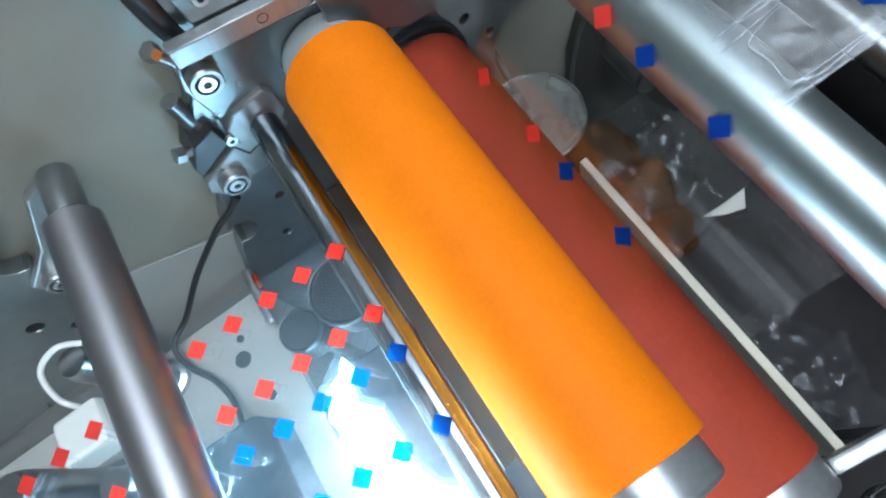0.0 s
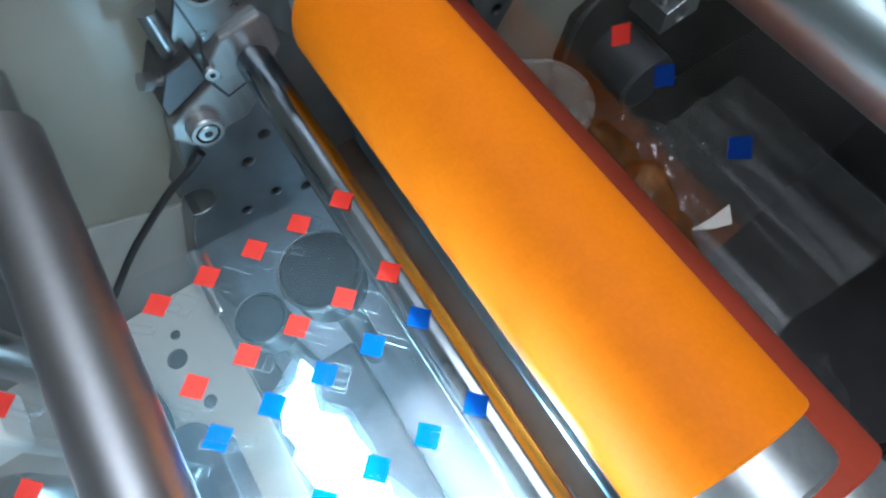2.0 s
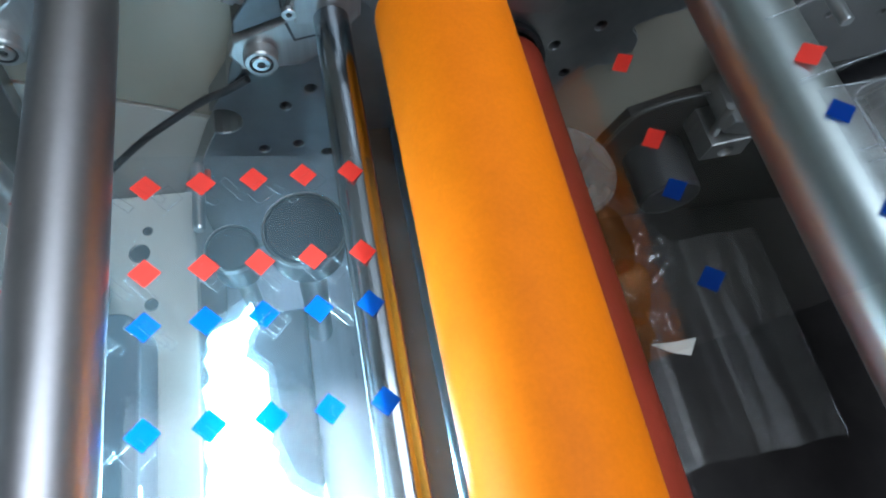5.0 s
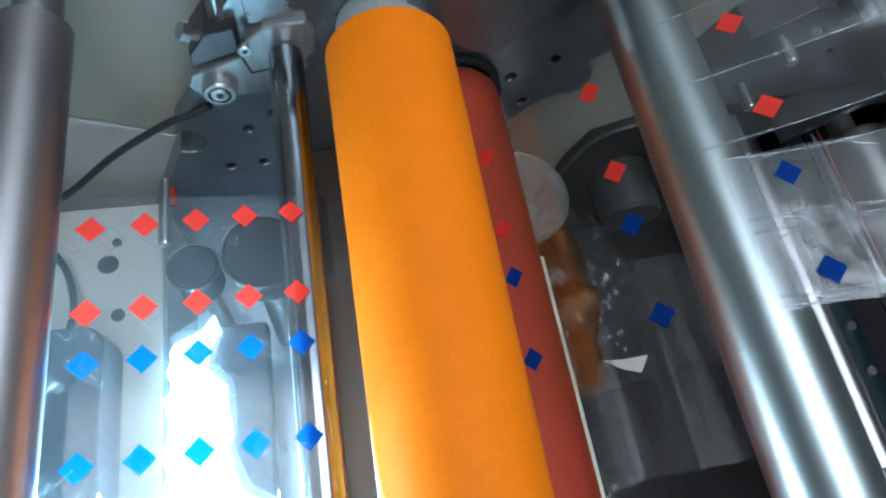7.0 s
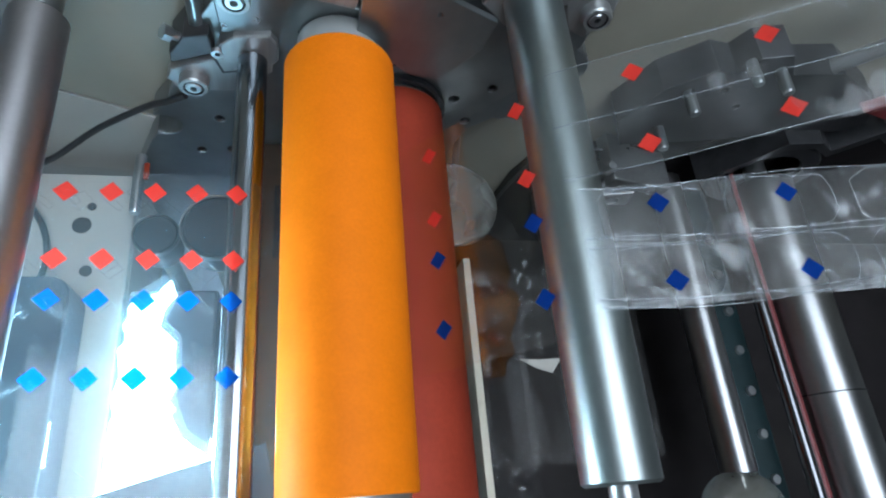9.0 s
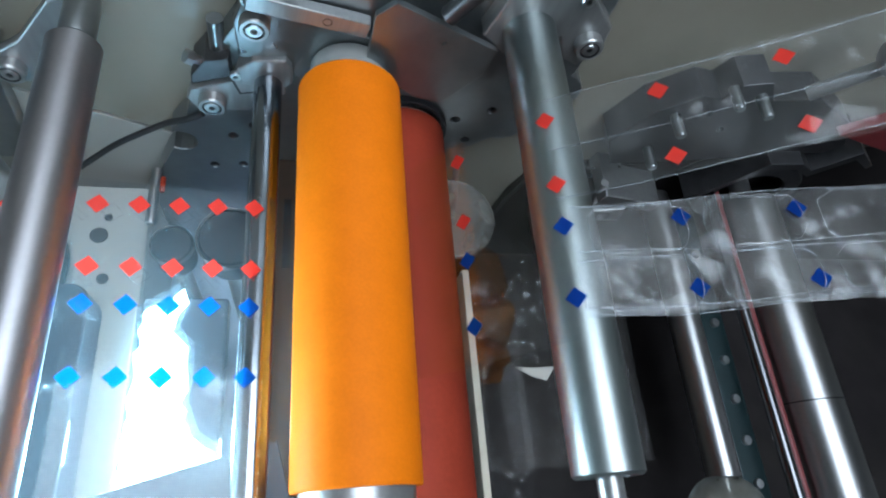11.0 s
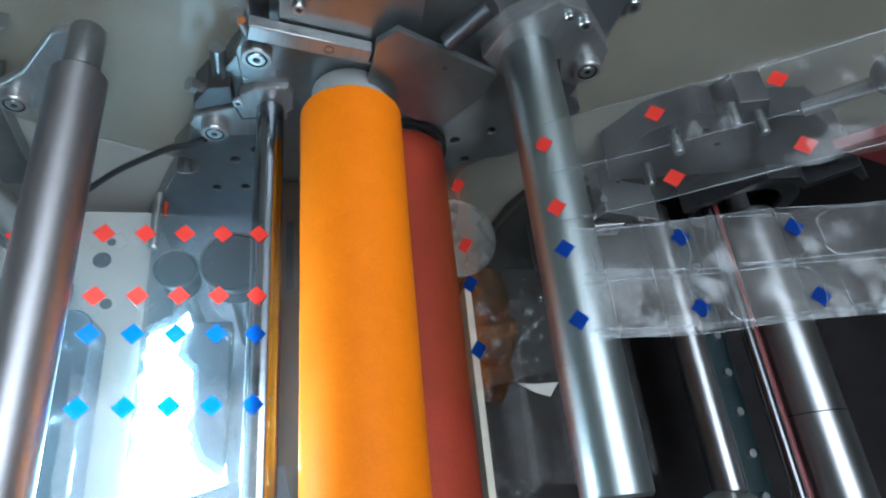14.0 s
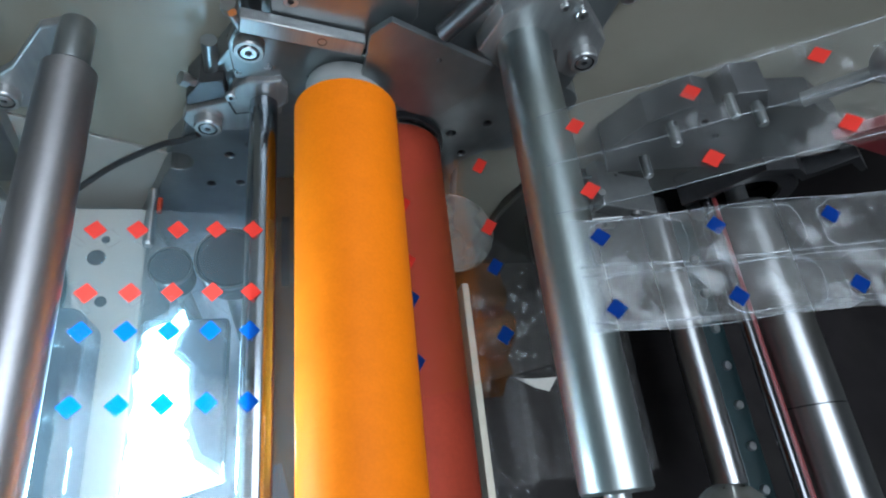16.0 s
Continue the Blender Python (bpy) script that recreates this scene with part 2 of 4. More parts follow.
def rod(bm, a, b, r, seg=20, cap=True):
    """A straight round bar from a to b."""
    a, b = Vector(a), Vector(b)
    q = (b - a).to_track_quat("Z", "Y").to_matrix().to_4x4()
    bmesh.ops.create_cone(bm, cap_ends=cap, segments=seg, radius1=r, radius2=r, depth=(b - a).length, matrix=Matrix.Translation((a + b) / 2) @ q)
    return bm


def tube(bm, points, r, seg=10):
    """A round cable through points, smoothed."""
    pts = [Vector(p) for p in points]
    path = []
    for i in range(len(pts) - 1):
        p0, p1, p2, p3 = pts[max(0, i - 1)], pts[i], pts[i + 1], pts[min(len(pts) - 1, i + 2)]
        for k in range(8):
            t = k / 8
            path.append(0.5 * ((2 * p1) + (p2 - p0) * t + (2 * p0 - 5 * p1 + 4 * p2 - p3) * t * t + (3 * p1 - p0 - 3 * p2 + p3) * t ** 3))
    path.append(pts[-1])
    rings = []
    for i, p in enumerate(path):
        d = (path[min(i + 1, len(path) - 1)] - path[max(i - 1, 0)]).normalized()
        u = d.orthogonal().normalized() if not rings else (u - d * u.dot(d)).normalized()
        v = d.cross(u)
        rings.append([bm.verts.new(p + r * (u * math.cos(2 * math.pi * k / seg) + v * math.sin(2 * math.pi * k / seg))) for k in range(seg)])
    for p, q in zip(rings, rings[1:]):
        for k in range(seg):
            bm.faces.new((p[k], p[(k + 1) % seg], q[(k + 1) % seg], q[k]))
    bm.faces.new(rings[0][::-1])
    bm.faces.new(rings[-1])
    return bm


def circle(x, z, r, n=20):
    return [(x + r * math.cos(2 * math.pi * i / n), z + r * math.sin(2 * math.pi * i / n)) for i in range(n)]


def plate(outline, holes, y0, y1, bevel=0.0008):
    """A flat plate parallel to the machine's front: outline and holes in (x, z), from y0 to y1."""
    cu = bpy.data.curves.new("plate", "CURVE")
    cu.dimensions, cu.fill_mode, cu.extrude, cu.bevel_depth, cu.bevel_resolution = "2D", "BOTH", (y1 - y0) / 2 - bevel, bevel, 1
    cu.offset = -bevel
    for loop in [outline] + holes:
        sp = cu.splines.new("POLY")
        sp.points.add(len(loop) - 1)
        for p, (a, b) in zip(sp.points, loop):
            p.co = (a, b, 0, 1)
        sp.use_cyclic_u = True
    ob = bpy.data.objects.new("plate", cu)
    scene.collection.objects.link(ob)
    me = bpy.data.meshes.new_from_object(ob.evaluated_get(bpy.context.evaluated_depsgraph_get()))
    bpy.data.objects.remove(ob)
    bm = bmesh.new()
    bm.from_mesh(me)
    bpy.data.meshes.remove(me)
    bmesh.ops.transform(bm, matrix=Matrix.Translation((0, (y0 + y1) / 2, 0)) @ Euler((radians(90), 0, 0)).to_matrix().to_4x4(), verts=bm.verts)
    bmesh.ops.remove_doubles(bm, verts=bm.verts, dist=1e-6)
    bmesh.ops.recalc_face_normals(bm, faces=bm.faces)
    bm.faces.layers.int.new("flat")
    return bm


def screw(parent, x, y, z, r=0.0062, h=0.006, name="socket_screw", washer=True):
    """A socket-head screw, seen from the machine's front, with its washer."""
    head = part(name, lathe(bmesh.new(), [(r * 0.42, y - h + 0.0035), (r * 0.42, y - h), (r * 0.88, y - h), (r, y - h + r * 0.14), (r, y)], x, z, 28), CHROME, parent)
    hexa = circle(x, z, r * 0.43, 6)
    part("hex_socket", plate(hexa, [], y - h + 0.0026, y - h + 0.0036, 0.0001), BLACK, head, "dark hexagon socket")
    if washer:
        part("washer", lathe(bmesh.new(), [(r * 1.55, y - 0.0022), (r * 1.62, y - 0.0016), (r * 1.62, y + 0.0005)], x, z, 32), STEEL, head)
    return head


def bearing_screw(parent, x, y, z, r=0.0098):
    """A round clamp boss with a raised rim and a socket screw sunk in it."""
    boss = part("clamp_boss", lathe(bmesh.new(), [(0.0, y - 0.0062), (r * 0.60, y - 0.0062), (r * 0.66, y - 0.008), (r * 0.92, y - 0.008), (r, y - 0.0068), (r, y)], x, z, 40), STEEL, parent)
    part("dark_ring", lathe(bmesh.new(), [(r * 0.60, y - 0.0064), (r * 0.62, y - 0.0082), (r * 0.68, y - 0.0084), (r * 0.70, y - 0.0080)], x, z, 40), BLACK, boss)
    part("socket_screw", lathe(bmesh.new(), [(r * 0.25, y - 0.0066), (r * 0.25, y - 0.0084), (r * 0.5, y - 0.0084), (r * 0.56, y - 0.0078), (r * 0.56, y - 0.0060)], x, z, 28), CHROME, boss)
    part("hex_socket", plate(circle(x, z, r * 0.24, 6), [], y - 0.0076, y - 0.0068, 0.0001), BLACK, boss)
    return boss


# ---- the hall round the machine ----
def hall():
    def slab(name, x0, x1, y0, y1, z0, z1, mat, label):
        tagged(part(name, box(bmesh.new(), x0, x1, y0, y1, z0, z1), mat, None), label, "wall" if "wall" in name else name, kind="structure")
    slab("floor", -4, 4, -4, 3, -0.1, 0, CONCRETE, "grey concrete hall floor under the machine")
    slab("ceiling", -4, 4, -4, 3, 3.2, 3.3, ROOF, "plain dark grey sheet hall ceiling")
    slab("wall_west", -4.1, -4, -4, 3, 0, 3.2, PLASTER, "plain pale plastered hall wall")
    slab("wall_east", 4, 4.1, -4, 3, 0, 3.2, PLASTER, "plain pale plastered hall wall")
    slab("wall_south", -4, 4, -4.1, -4, 0, 3.2, PLASTER, "plain pale plastered hall wall")
    slab("wall_north", -4, 4, 3, 3.1, 0, 3.2, PLASTER, "plain pale plastered hall wall")
    for x, y in ((0.30, -0.05), (0.30, -1.45)):
        lamp = thing("ceiling_light", "white ceiling lamp with a flat glowing diffuser", "lamp", "ceiling lights")
        part("housing", box(bmesh.new(), x - 0.73, x + 0.73, y - 0.65, y + 0.65, 3.14, 3.195, 0.008), WHITE_PAPER, lamp)
        part("diffuser", box(bmesh.new(), x - 0.70, x + 0.70, y - 0.6, y + 0.6, 3.125, 3.1395, 0.004), TUBE, lamp)


hall()

# ---- the machine's panel and mounting plate ----
PANEL_Y = 0.315


def panel():
    wall = tagged(part("wall_panel", plate([(-1.3, 1.40), (-1.3, 1.45), (-1.3, 1.9), (1.6, 1.9), (1.6, 0.0), (-0.02, 0.0), (-0.02, 0.878), (-0.6, 1.139)], [], PANEL_Y, PANEL_Y + 0.012), BEIGE), "beige painted machine front panel", "panel", kind="structure")
    tagged(part("wall_panel_lower", plate([(-1.3, 1.396), (-0.6, 1.1355), (-0.0205, 0.8745), (-0.0205, 0.0), (-1.3, 0.0)], [], PANEL_Y, PANEL_Y + 0.012), BEIGE_LIGHT), "pale painted lower machine panel below a slanting joint", "panel", kind="structure")


panel()


def notch(x, z, r, a0, a1, n=10):
    return [(x + r * math.cos(radians(a0 + (a1 - a0) * i / n)), z + r * math.sin(radians(a0 + (a1 - a0) * i / n))) for i in range(n + 1)]


def mounting_plate():
    ob = thing("mounting_plate", "nickel-plated steel mounting plate with scalloped edges and tapped holes", "plate")
    outline = [(-0.050, 1.20), (0.185, 1.20), (0.185, 1.075)]
    outline += notch(0.178, 1.050, 0.022, 75, -95)[::1]
    outline += [(0.160, 1.020)] + notch(0.150, 1.000, 0.018, 60, -110) + [(0.125, 0.965), (0.118, 0.93), (0.10, 0.88), (0.08, 0.78), (-0.20, 0.755), (-0.176, 0.828), (-0.137, 0.923)]
    outline += notch(-0.121, 0.950, 0.013, 235, 480) + [(-0.112, 0.985), (-0.108, 1.0), (-0.09, 1.05), (-0.06, 1.10)]
    holes = [circle(x, z, 0.0042, 14) for x, z in ((-0.078, 0.962), (-0.098, 0.915), (-0.073, 0.918), (-0.052, 0.905), (0.121, 0.977), (0.133, 1.021), (0.105, 1.005), (-0.060, 0.978), (0.145, 1.075), (0.060, 1.165), (0.0, 1.16))]
    part("plate_body", plate(outline, holes, 0.292, 0.314, 0.001), NICKEL, ob)
    for x, z in ((-0.078, 0.962), (-0.098, 0.915), (-0.073, 0.918), (0.121, 0.977), (0.133, 1.021)):
        part("tapped_thread", lathe(bmesh.new(), [(0.0030, 0.3135), (0.0030, 0.2935), (0.0041, 0.2926), (0.0043, 0.2926), (0.0043, 0.3135)], x, z, 14), DARK_STEEL, ob)


mounting_plate()


# ---- rollers ----
def orange_roller():
    ob = thing("orange_roller", "bright orange silicone-covered press roller on a steel core", "roller")
    x, z = 0.0107, 1.0668
    part("sleeve", lathe(bmesh.new(), [(0.033, 0.2620), (0.0346, 0.2614), (0.0352, 0.260), (0.0352, 0.0025), (0.0347, 0.0012), (0.033, 0.0010), (0.0312, 0.0012)], x, z, 96), ORANGE, ob, "matt orange silicone sleeve")
    part("core", lathe(bmesh.new(), [(0.020, 0.2635), (0.0318, 0.2635), (0.0322, 0.2615), (0.0310, 0.02), (0.0310, -0.0145), (0.0300, -0.0163), (0.0280, -0.0170), (0.0262, -0.0162), (0.0255, -0.0100), (0.0130, -0.0100), (0.0125, -0.0100)], x, z, 96), STEEL, ob, "turned steel core with a bright rim")
    part("end_ring", lathe(bmesh.new(), [(0.020, 0.2638), (0.0270, 0.2640), (0.0275, 0.265), (0.0275, 0.281), (0.027, 0.2825), (0.020, 0.2828)], x, z, 80), PALE_RING, ob, "pale grey end ring")
    part("shaft", lathe(bmesh.new(), [(0.0075, 0.30), (0.0075, -0.046), (0.0066, -0.047)], x, z, 40), CHROME, ob)
    part("hub", lathe(bmesh.new(), [(0.0145, -0.0098), (0.0145, -0.019), (0.0136, -0.0198), (0.0078, -0.0198)], x, z, 40), DARK_STEEL, ob)
    return ob


def red_roller():
    ob = thing("red_roller", "dull red rubber-covered counter roller below the orange one", "roller")
    x, z = 0.0563, 0.9892
    part("sleeve", lathe(bmesh.new(), [(0.036, 0.283), (0.0395, 0.2825), (0.040, 0.281), (0.040, -0.038), (0.0394, -0.0395), (0.036, -0.040)], x, z, 96), RED_RUBBER, ob, "red-brown rubber sleeve")
    part("core", lathe(bmesh.new(), [(0.02, 0.2855), (0.0372, 0.2855), (0.0372, -0.056), (0.0362, -0.0575), (0.033, -0.058), (0.0315, -0.0565), (0.031, -0.050), (0.013, -0.050)], x, z, 96), STEEL, ob, "bright turned steel end")
    part("shaft", lathe(bmesh.new(), [(0.009, 0.30), (0.009, -0.075), (0.0082, -0.076)], x, z, 40), CHROME, ob)
    part("collar", lathe(bmesh.new(), [(0.040, 0.292), (0.043, 0.2915), (0.043, 0.2862), (0.040, 0.286)], x, z, 64), BLACK, ob)
    return ob


def idler(name, label, x, z, r, y0, y1, mat, core=STEEL, group=""):
    ob = thing(name, label, "roller", group)
    e = min(0.0015, r * 0.1)
    part("shell", lathe(bmesh.new(), [(r * 0.72, y1 - 0.001), (r * 0.74, y1), (r - e, y1), (r, y1 - e), (r, y0 + e), (r - e, y0), (r * 0.80, y0), (r * 0.76, y0 + 0.004)], x, z, 80), mat, ob)
    part("bearing", lathe(bmesh.new(), [(r * 0.76, y0 + 0.006), (r * 0.76, y0 + 0.0035), (r * 0.45, y0 + 0.0035), (r * 0.42, y0 + 0.005)], x, z, 40), DARK_STEEL, ob)
    part("shaft", lathe(bmesh.new(), [(r * 0.36, 0.302), (r * 0.36, y0 - 0.010), (r * 0.32, y0 - 0.011)], x, z, 32), core, ob)
    return ob


orange_roller()
red_roller()
idler("guide_roller", "satin grey anodised guide roller", -0.1560, 1.0915, 0.0155, -0.06, 0.262, ALU_DULL)
idler("guide_roller", "brushed aluminium guide roller carrying the printed film", 0.1262, 1.1250, 0.0180, -0.004, 0.288, ALU)
idler("guide_bar", "thin polished chrome guide roller beside the orange roller", -0.0457, 1.0500, 0.0097, -0.08, 0.2785, BAR_STEEL)
idler("guide_roller", "polished steel roller deep in the machine", 0.352, 0.905, 0.0150, -0.004, 0.285, ROLL_STEEL, group="lower rollers")
wide = idler("guide_roller", "wide polished steel roller deep in the machine", 0.452, 0.920, 0.030, -0.06, 0.270, ROLL_STEEL, group="lower rollers")
part("joint_ring", lathe(bmesh.new(), [(0.0300, 0.0545), (0.0303, 0.0548), (0.0303, 0.0556), (0.0300, 0.0559)], 0.452, 0.920, 80, ring=True), DARK_STEEL, wide)
idler("guide_bar", "thin dark steel bar deep in the machine", 0.394, 0.938, 0.006, -0.06, 0.285, DARK_CHROME, group="lower rollers")

# ---- clear film ----
O, RO, A, RA = Vector((0.0107, 1.0668)), 0.0357, Vector((0.1262, 1.1250)), 0.0185
FILM_Y0, FILM_Y1 = 0.060, 0.205
d = A - O
base = math.atan2(d.y, d.x)
swing = math.acos((RO + RA) / d.length)
touch_o = O + RO * Vector((math.cos(base - swing), math.sin(base - swing)))
touch_a = A - RA * Vector((math.cos(base - swing), math.sin(base - swing)))
a_in = math.atan2(touch_a.y - A.y, touch_a.x - A.x)


def path_points(rise, far):
    """The film's way in (x, z): under the orange roller, across to the guide roller, over it and on."""
    pts = []
    a0 = base - swing
    for i in range(9):
        a = a0 - radians(105) * (1 - i / 8)
        pts.append(O + RO * Vector((math.cos(a), math.sin(a))))
    slope = math.radians(rise)
    a_out = slope + math.pi / 2
    for i in range(9):
        a = a_in + (a_out - a_in) * i / 8
        pts.append(A + RA * Vector((math.cos(a), math.sin(a))))
    last = pts[-1]
    for i in range(1, 7):
        pts.append(last + far * i / 6 * Vector((math.cos(slope), math.sin(slope))))
    return pts


RED_WAY, BLUE_WAY = path_points(32.5, 0.36), path_points(13.0, 0.36)


def lengths(way):
    s = [0.0]
    for p, q in zip(way, way[1:]):
        s.append(s[-1] + (q - p).length)
    return s


def on_way(way, cum, s):
    """The place on the way at the length s, and its slope in degrees."""
    s = max(0.0, min(cum[-1], s))
    for i in range(len(cum) - 1):
        if s <= cum[i + 1]:
            f = (s - cum[i]) / max(1e-9, cum[i + 1] - cum[i])
            p, q = way[i], way[i + 1]
            return p.lerp(q, f), math.degrees(math.atan2(q.y - p.y, q.x - p.x))
    return way[-1], 0.0


def sheet(name, way, y0, y1, mat, parent, ripple=0.0, steps=60, rows=24, seed=0.0, lift=0.0, label=""):
    bm = bmesh.new()
    cum = lengths(way)
    grid = []
    for i in range(steps + 1):
        s = cum[-1] * i / steps
        p, a = on_way(way, cum, s)
        n = Vector((-math.sin(radians(a)), math.cos(radians(a))))
        line = []
        for j in range(rows + 1):
            y = y0 + (y1 - y0) * j / rows
            h = lift + ripple * (noise.noise((s * 28 + seed, y * 40, seed)) + 0.35 * noise.noise((s * 95, y * 60 + seed, 2))) * min(1, 4 * i / steps)
            line.append(bm.verts.new((p.x + n.x * h, y, p.y + n.y * h)))
        grid.append(line)
    for u, v in zip(grid, grid[1:]):
        for j in range(rows):
            bm.faces.new((u[j], v[j], v[j + 1], u[j + 1]))
    return part(name, bm, mat, parent, label, smooth=180)


def films():
    web = thing("clear_film_web", "clear plastic film running under the grey roller to the orange one", "film")
    left = [Vector((-0.75, 1.0735)), Vector((-0.30, 1.0738)), Vector((-0.1560, 1.0755)), Vector((-0.0470, 1.0602)), Vector((-0.0440, 1.0600)), Vector((-0.0405, 1.0583)), Vector((-0.0083, 1.0365))]
    sheet("incoming_film", left[:6], -0.03, 0.180, FILM, web, 0.0)
    sheet("film_to_roller", left[5:], -0.03, 0.180, FILM_STEEP, web, 0.0, steps=12)
    sheet("wrapped_film", RED_WAY[:10], FILM_Y0, FILM_Y1, FILM_WRAP, web, 0.0)
    sheet("film_over_roller", RED_WAY[9:18], FILM_Y0, FILM_Y1, FILM, web, 0.0)
    sheet("red_lane", RED_WAY[17:], 0.138, FILM_Y1, FILM_RED_LANE, web, 0.004, steps=110, rows=40, seed=3.0, label="creased clear film lane with red marks")
    sheet("blue_lane", BLUE_WAY[16:], 0.070, 0.134, FILM_LANE, web, 0.0035, steps=110, rows=40, seed=9.0, label="creased clear film lane with blue marks")


    for way, y0, y1, count in ((BLUE_WAY, 0.072, 0.132, 5),):
        cum = lengths(way)
        mid = (y0 + y1) / 2
        for i in range(count):
            for ya, yb in ((y0, mid - 0.002), (mid + 0.002, y1)):
                s0 = cum[17] + 0.006 + i * 0.064
                loop = []
                for c in range(28):
                    u, v = math.cos(2 * math.pi * c / 28), math.sin(2 * math.pi * c / 28)
                    u, v = math.copysign(abs(u) ** 0.5, u), math.copysign(abs(v) ** 0.5, v)
                    u, v = u * (1 + 0.10 * noise.noise((c * 0.4, i * 2.0, ya * 70))), v * (1 + 0.12 * noise.noise((c * 0.4, i * 2.0 + 9, ya * 70)))
                    p, a = on_way(way, cum, s0 + 0.028 + 0.027 * u)
                    lift = 0.0012 + 0.002 * noise.noise((i * 3.1 + u, v + ya * 50, 1))
                    loop.append((p.x, (ya + yb) / 2 + 0.5 * (yb - ya) * v, p.y + lift))
                part("seal_line", tube(bmesh.new(), loop + [loop[0]], 0.00028, 5), EMBOSS, web)
    blue = lengths(BLUE_WAY)
    for y in (0.0705, 0.0745, 0.1005, 0.104, 0.1335):
        pts = []
        for i in range(16):
            p, a = on_way(BLUE_WAY, blue, blue[17] + i * 0.022)
            pts.append((p.x, y + 0.004 * noise.noise((i * 0.3, y * 90, 8)), p.y + 0.0012))
        part("crease_line", tube(bmesh.new(), pts, 0.00035, 5), EMBOSS, web)
    red = lengths(RED_WAY)
    for y in (0.139, 0.170, 0.204):
        pts = []
        for i in range(16):
            p, a = on_way(RED_WAY, red, red[17] + i * 0.022)
            pts.append((p.x, y + 0.003 * noise.noise((i * 0.25, y * 90, 5)), p.y + 0.001))
        part("crease_line", tube(bmesh.new(), pts, 0.0003, 5), EMBOSS, web)


films()

MARK = 0.0082


def mark_mesh(mat, size=MARK):
    bm = bmesh.new()
    box(bm, -size / 2, size / 2, -size / 2, size / 2, -0.00005, 0.00005, turn=None)
    bmesh.ops.rotate(bm, verts=bm.verts, matrix=Matrix.Rotation(radians(45), 3, "Z"))
    me = bpy.data.meshes.new("printed_mark")
    bm.to_mesh(me)
    bm.free()
    me.materials.append(mat)
    return me


RED_MARK, BLUE_MARK = mark_mesh(RED_INK), mark_mesh(BLUE_INK)
LEFT_RED, LEFT_BLUE = mark_mesh(RED_INK, 0.0086), mark_mesh(BLUE_INK, 0.0086)
SPACING, PERIOD = 0.064, 0.602
travelling = []


def beats(t):
    """How many spacings the printed film has gone since 11 s; it slips back a little at 8 s."""
    return (t - 11.0) / PERIOD + 0.07 * max(0.0, min(1.0, 8.5 - t))


def marks():
    for way, mesh, ys, name in ((RED_WAY, RED_MARK, (0.192, 0.149), "red"), (BLUE_WAY, BLUE_MARK, (0.123, 0.082), "blue")):
        cum = lengths(way)
        top = cum[9] + RA * (a_in - radians(118))
        for k in range(-14, 26):
            for y in ys:
                ob = tagged(new("printed_mark", mesh), "small %s printed square on the clear film" % name, "printed mark", "%s marks on the outgoing film" % name)
                travelling.append((ob, way, cum, top, k, y))


marks()


def film_height(x):
    if x > -0.0430:
        return 1.0604 - (x + 0.0430) * 0.66
    return 1.0608 - (x + 0.0457) * 0.14 if x > -0.1560 else 1.0762


def film_lean(x):
    return math.atan(0.66) if x > -0.0430 else math.atan(0.14) if x > -0.1560 else 0.0


def outline_mesh(w, h, line=0.00015):
    """A thin raised outline of a square seal, flat in its own plane."""
    bm = bmesh.new()
    for x0, x1, y0, y1 in ((-w, w, -h - line, -h), (-w, w, h, h + line), (-w - line, -w, -h, h), (w, w + line, -h, h)):
        box(bm, x0, x1, y0, y1, -0.0001, 0.0002)
    bmesh.ops.rotate(bm, verts=bm.verts, matrix=Matrix.Rotation(radians(45), 3, "Z"))
    me = bpy.data.meshes.new("seal_outline")
    bm.to_mesh(me)
    bm.free()
    me.materials.append(EMBOSS)
    return me


def left_marks():
    ob = thing("mark_sheet", "rows of red and blue printed squares on the incoming film", "printed marks")
    small, long = outline_mesh(0.0042, 0.0042, 0.0001), outline_mesh(0.0015, 0.0062, 0.0001)
    rng = random.Random(4)
    lines = ((0.1706, -0.08, LEFT_RED), (0.1290, -0.045, LEFT_RED), (0.1050, -0.02, LEFT_BLUE), (0.0640, 0.0, LEFT_BLUE), (0.024, 0.0, None), (0.004, 0.0, None))
    for y, drift, mesh in lines:
        for i in range(14):
            x = -0.0496 - 0.0212 * i
            yy = y + (-0.0496 - x) * drift
            if mesh:
                m = new("printed_square", mesh)
                m.parent = ob
                m.location, m.rotation_euler = (x, yy, film_height(x)), (0, film_lean(x), 0)
            for k in range(rng.choice((1, 2, 2, 3))):
                dx, dy = rng.uniform(-0.002, 0.013), rng.uniform(-0.008, -0.002)
                if x + dx < -0.05:
                    m = new("seal_outline", rng.choice((small, long, long)))
                    m.parent = ob
                    m.location, m.rotation_euler = (x + dx, yy + dy, film_height(x + dx)), (0, film_lean(x + dx), rng.uniform(-0.12, 0.12))
    return ob


LEFT_MARKS = left_marks()


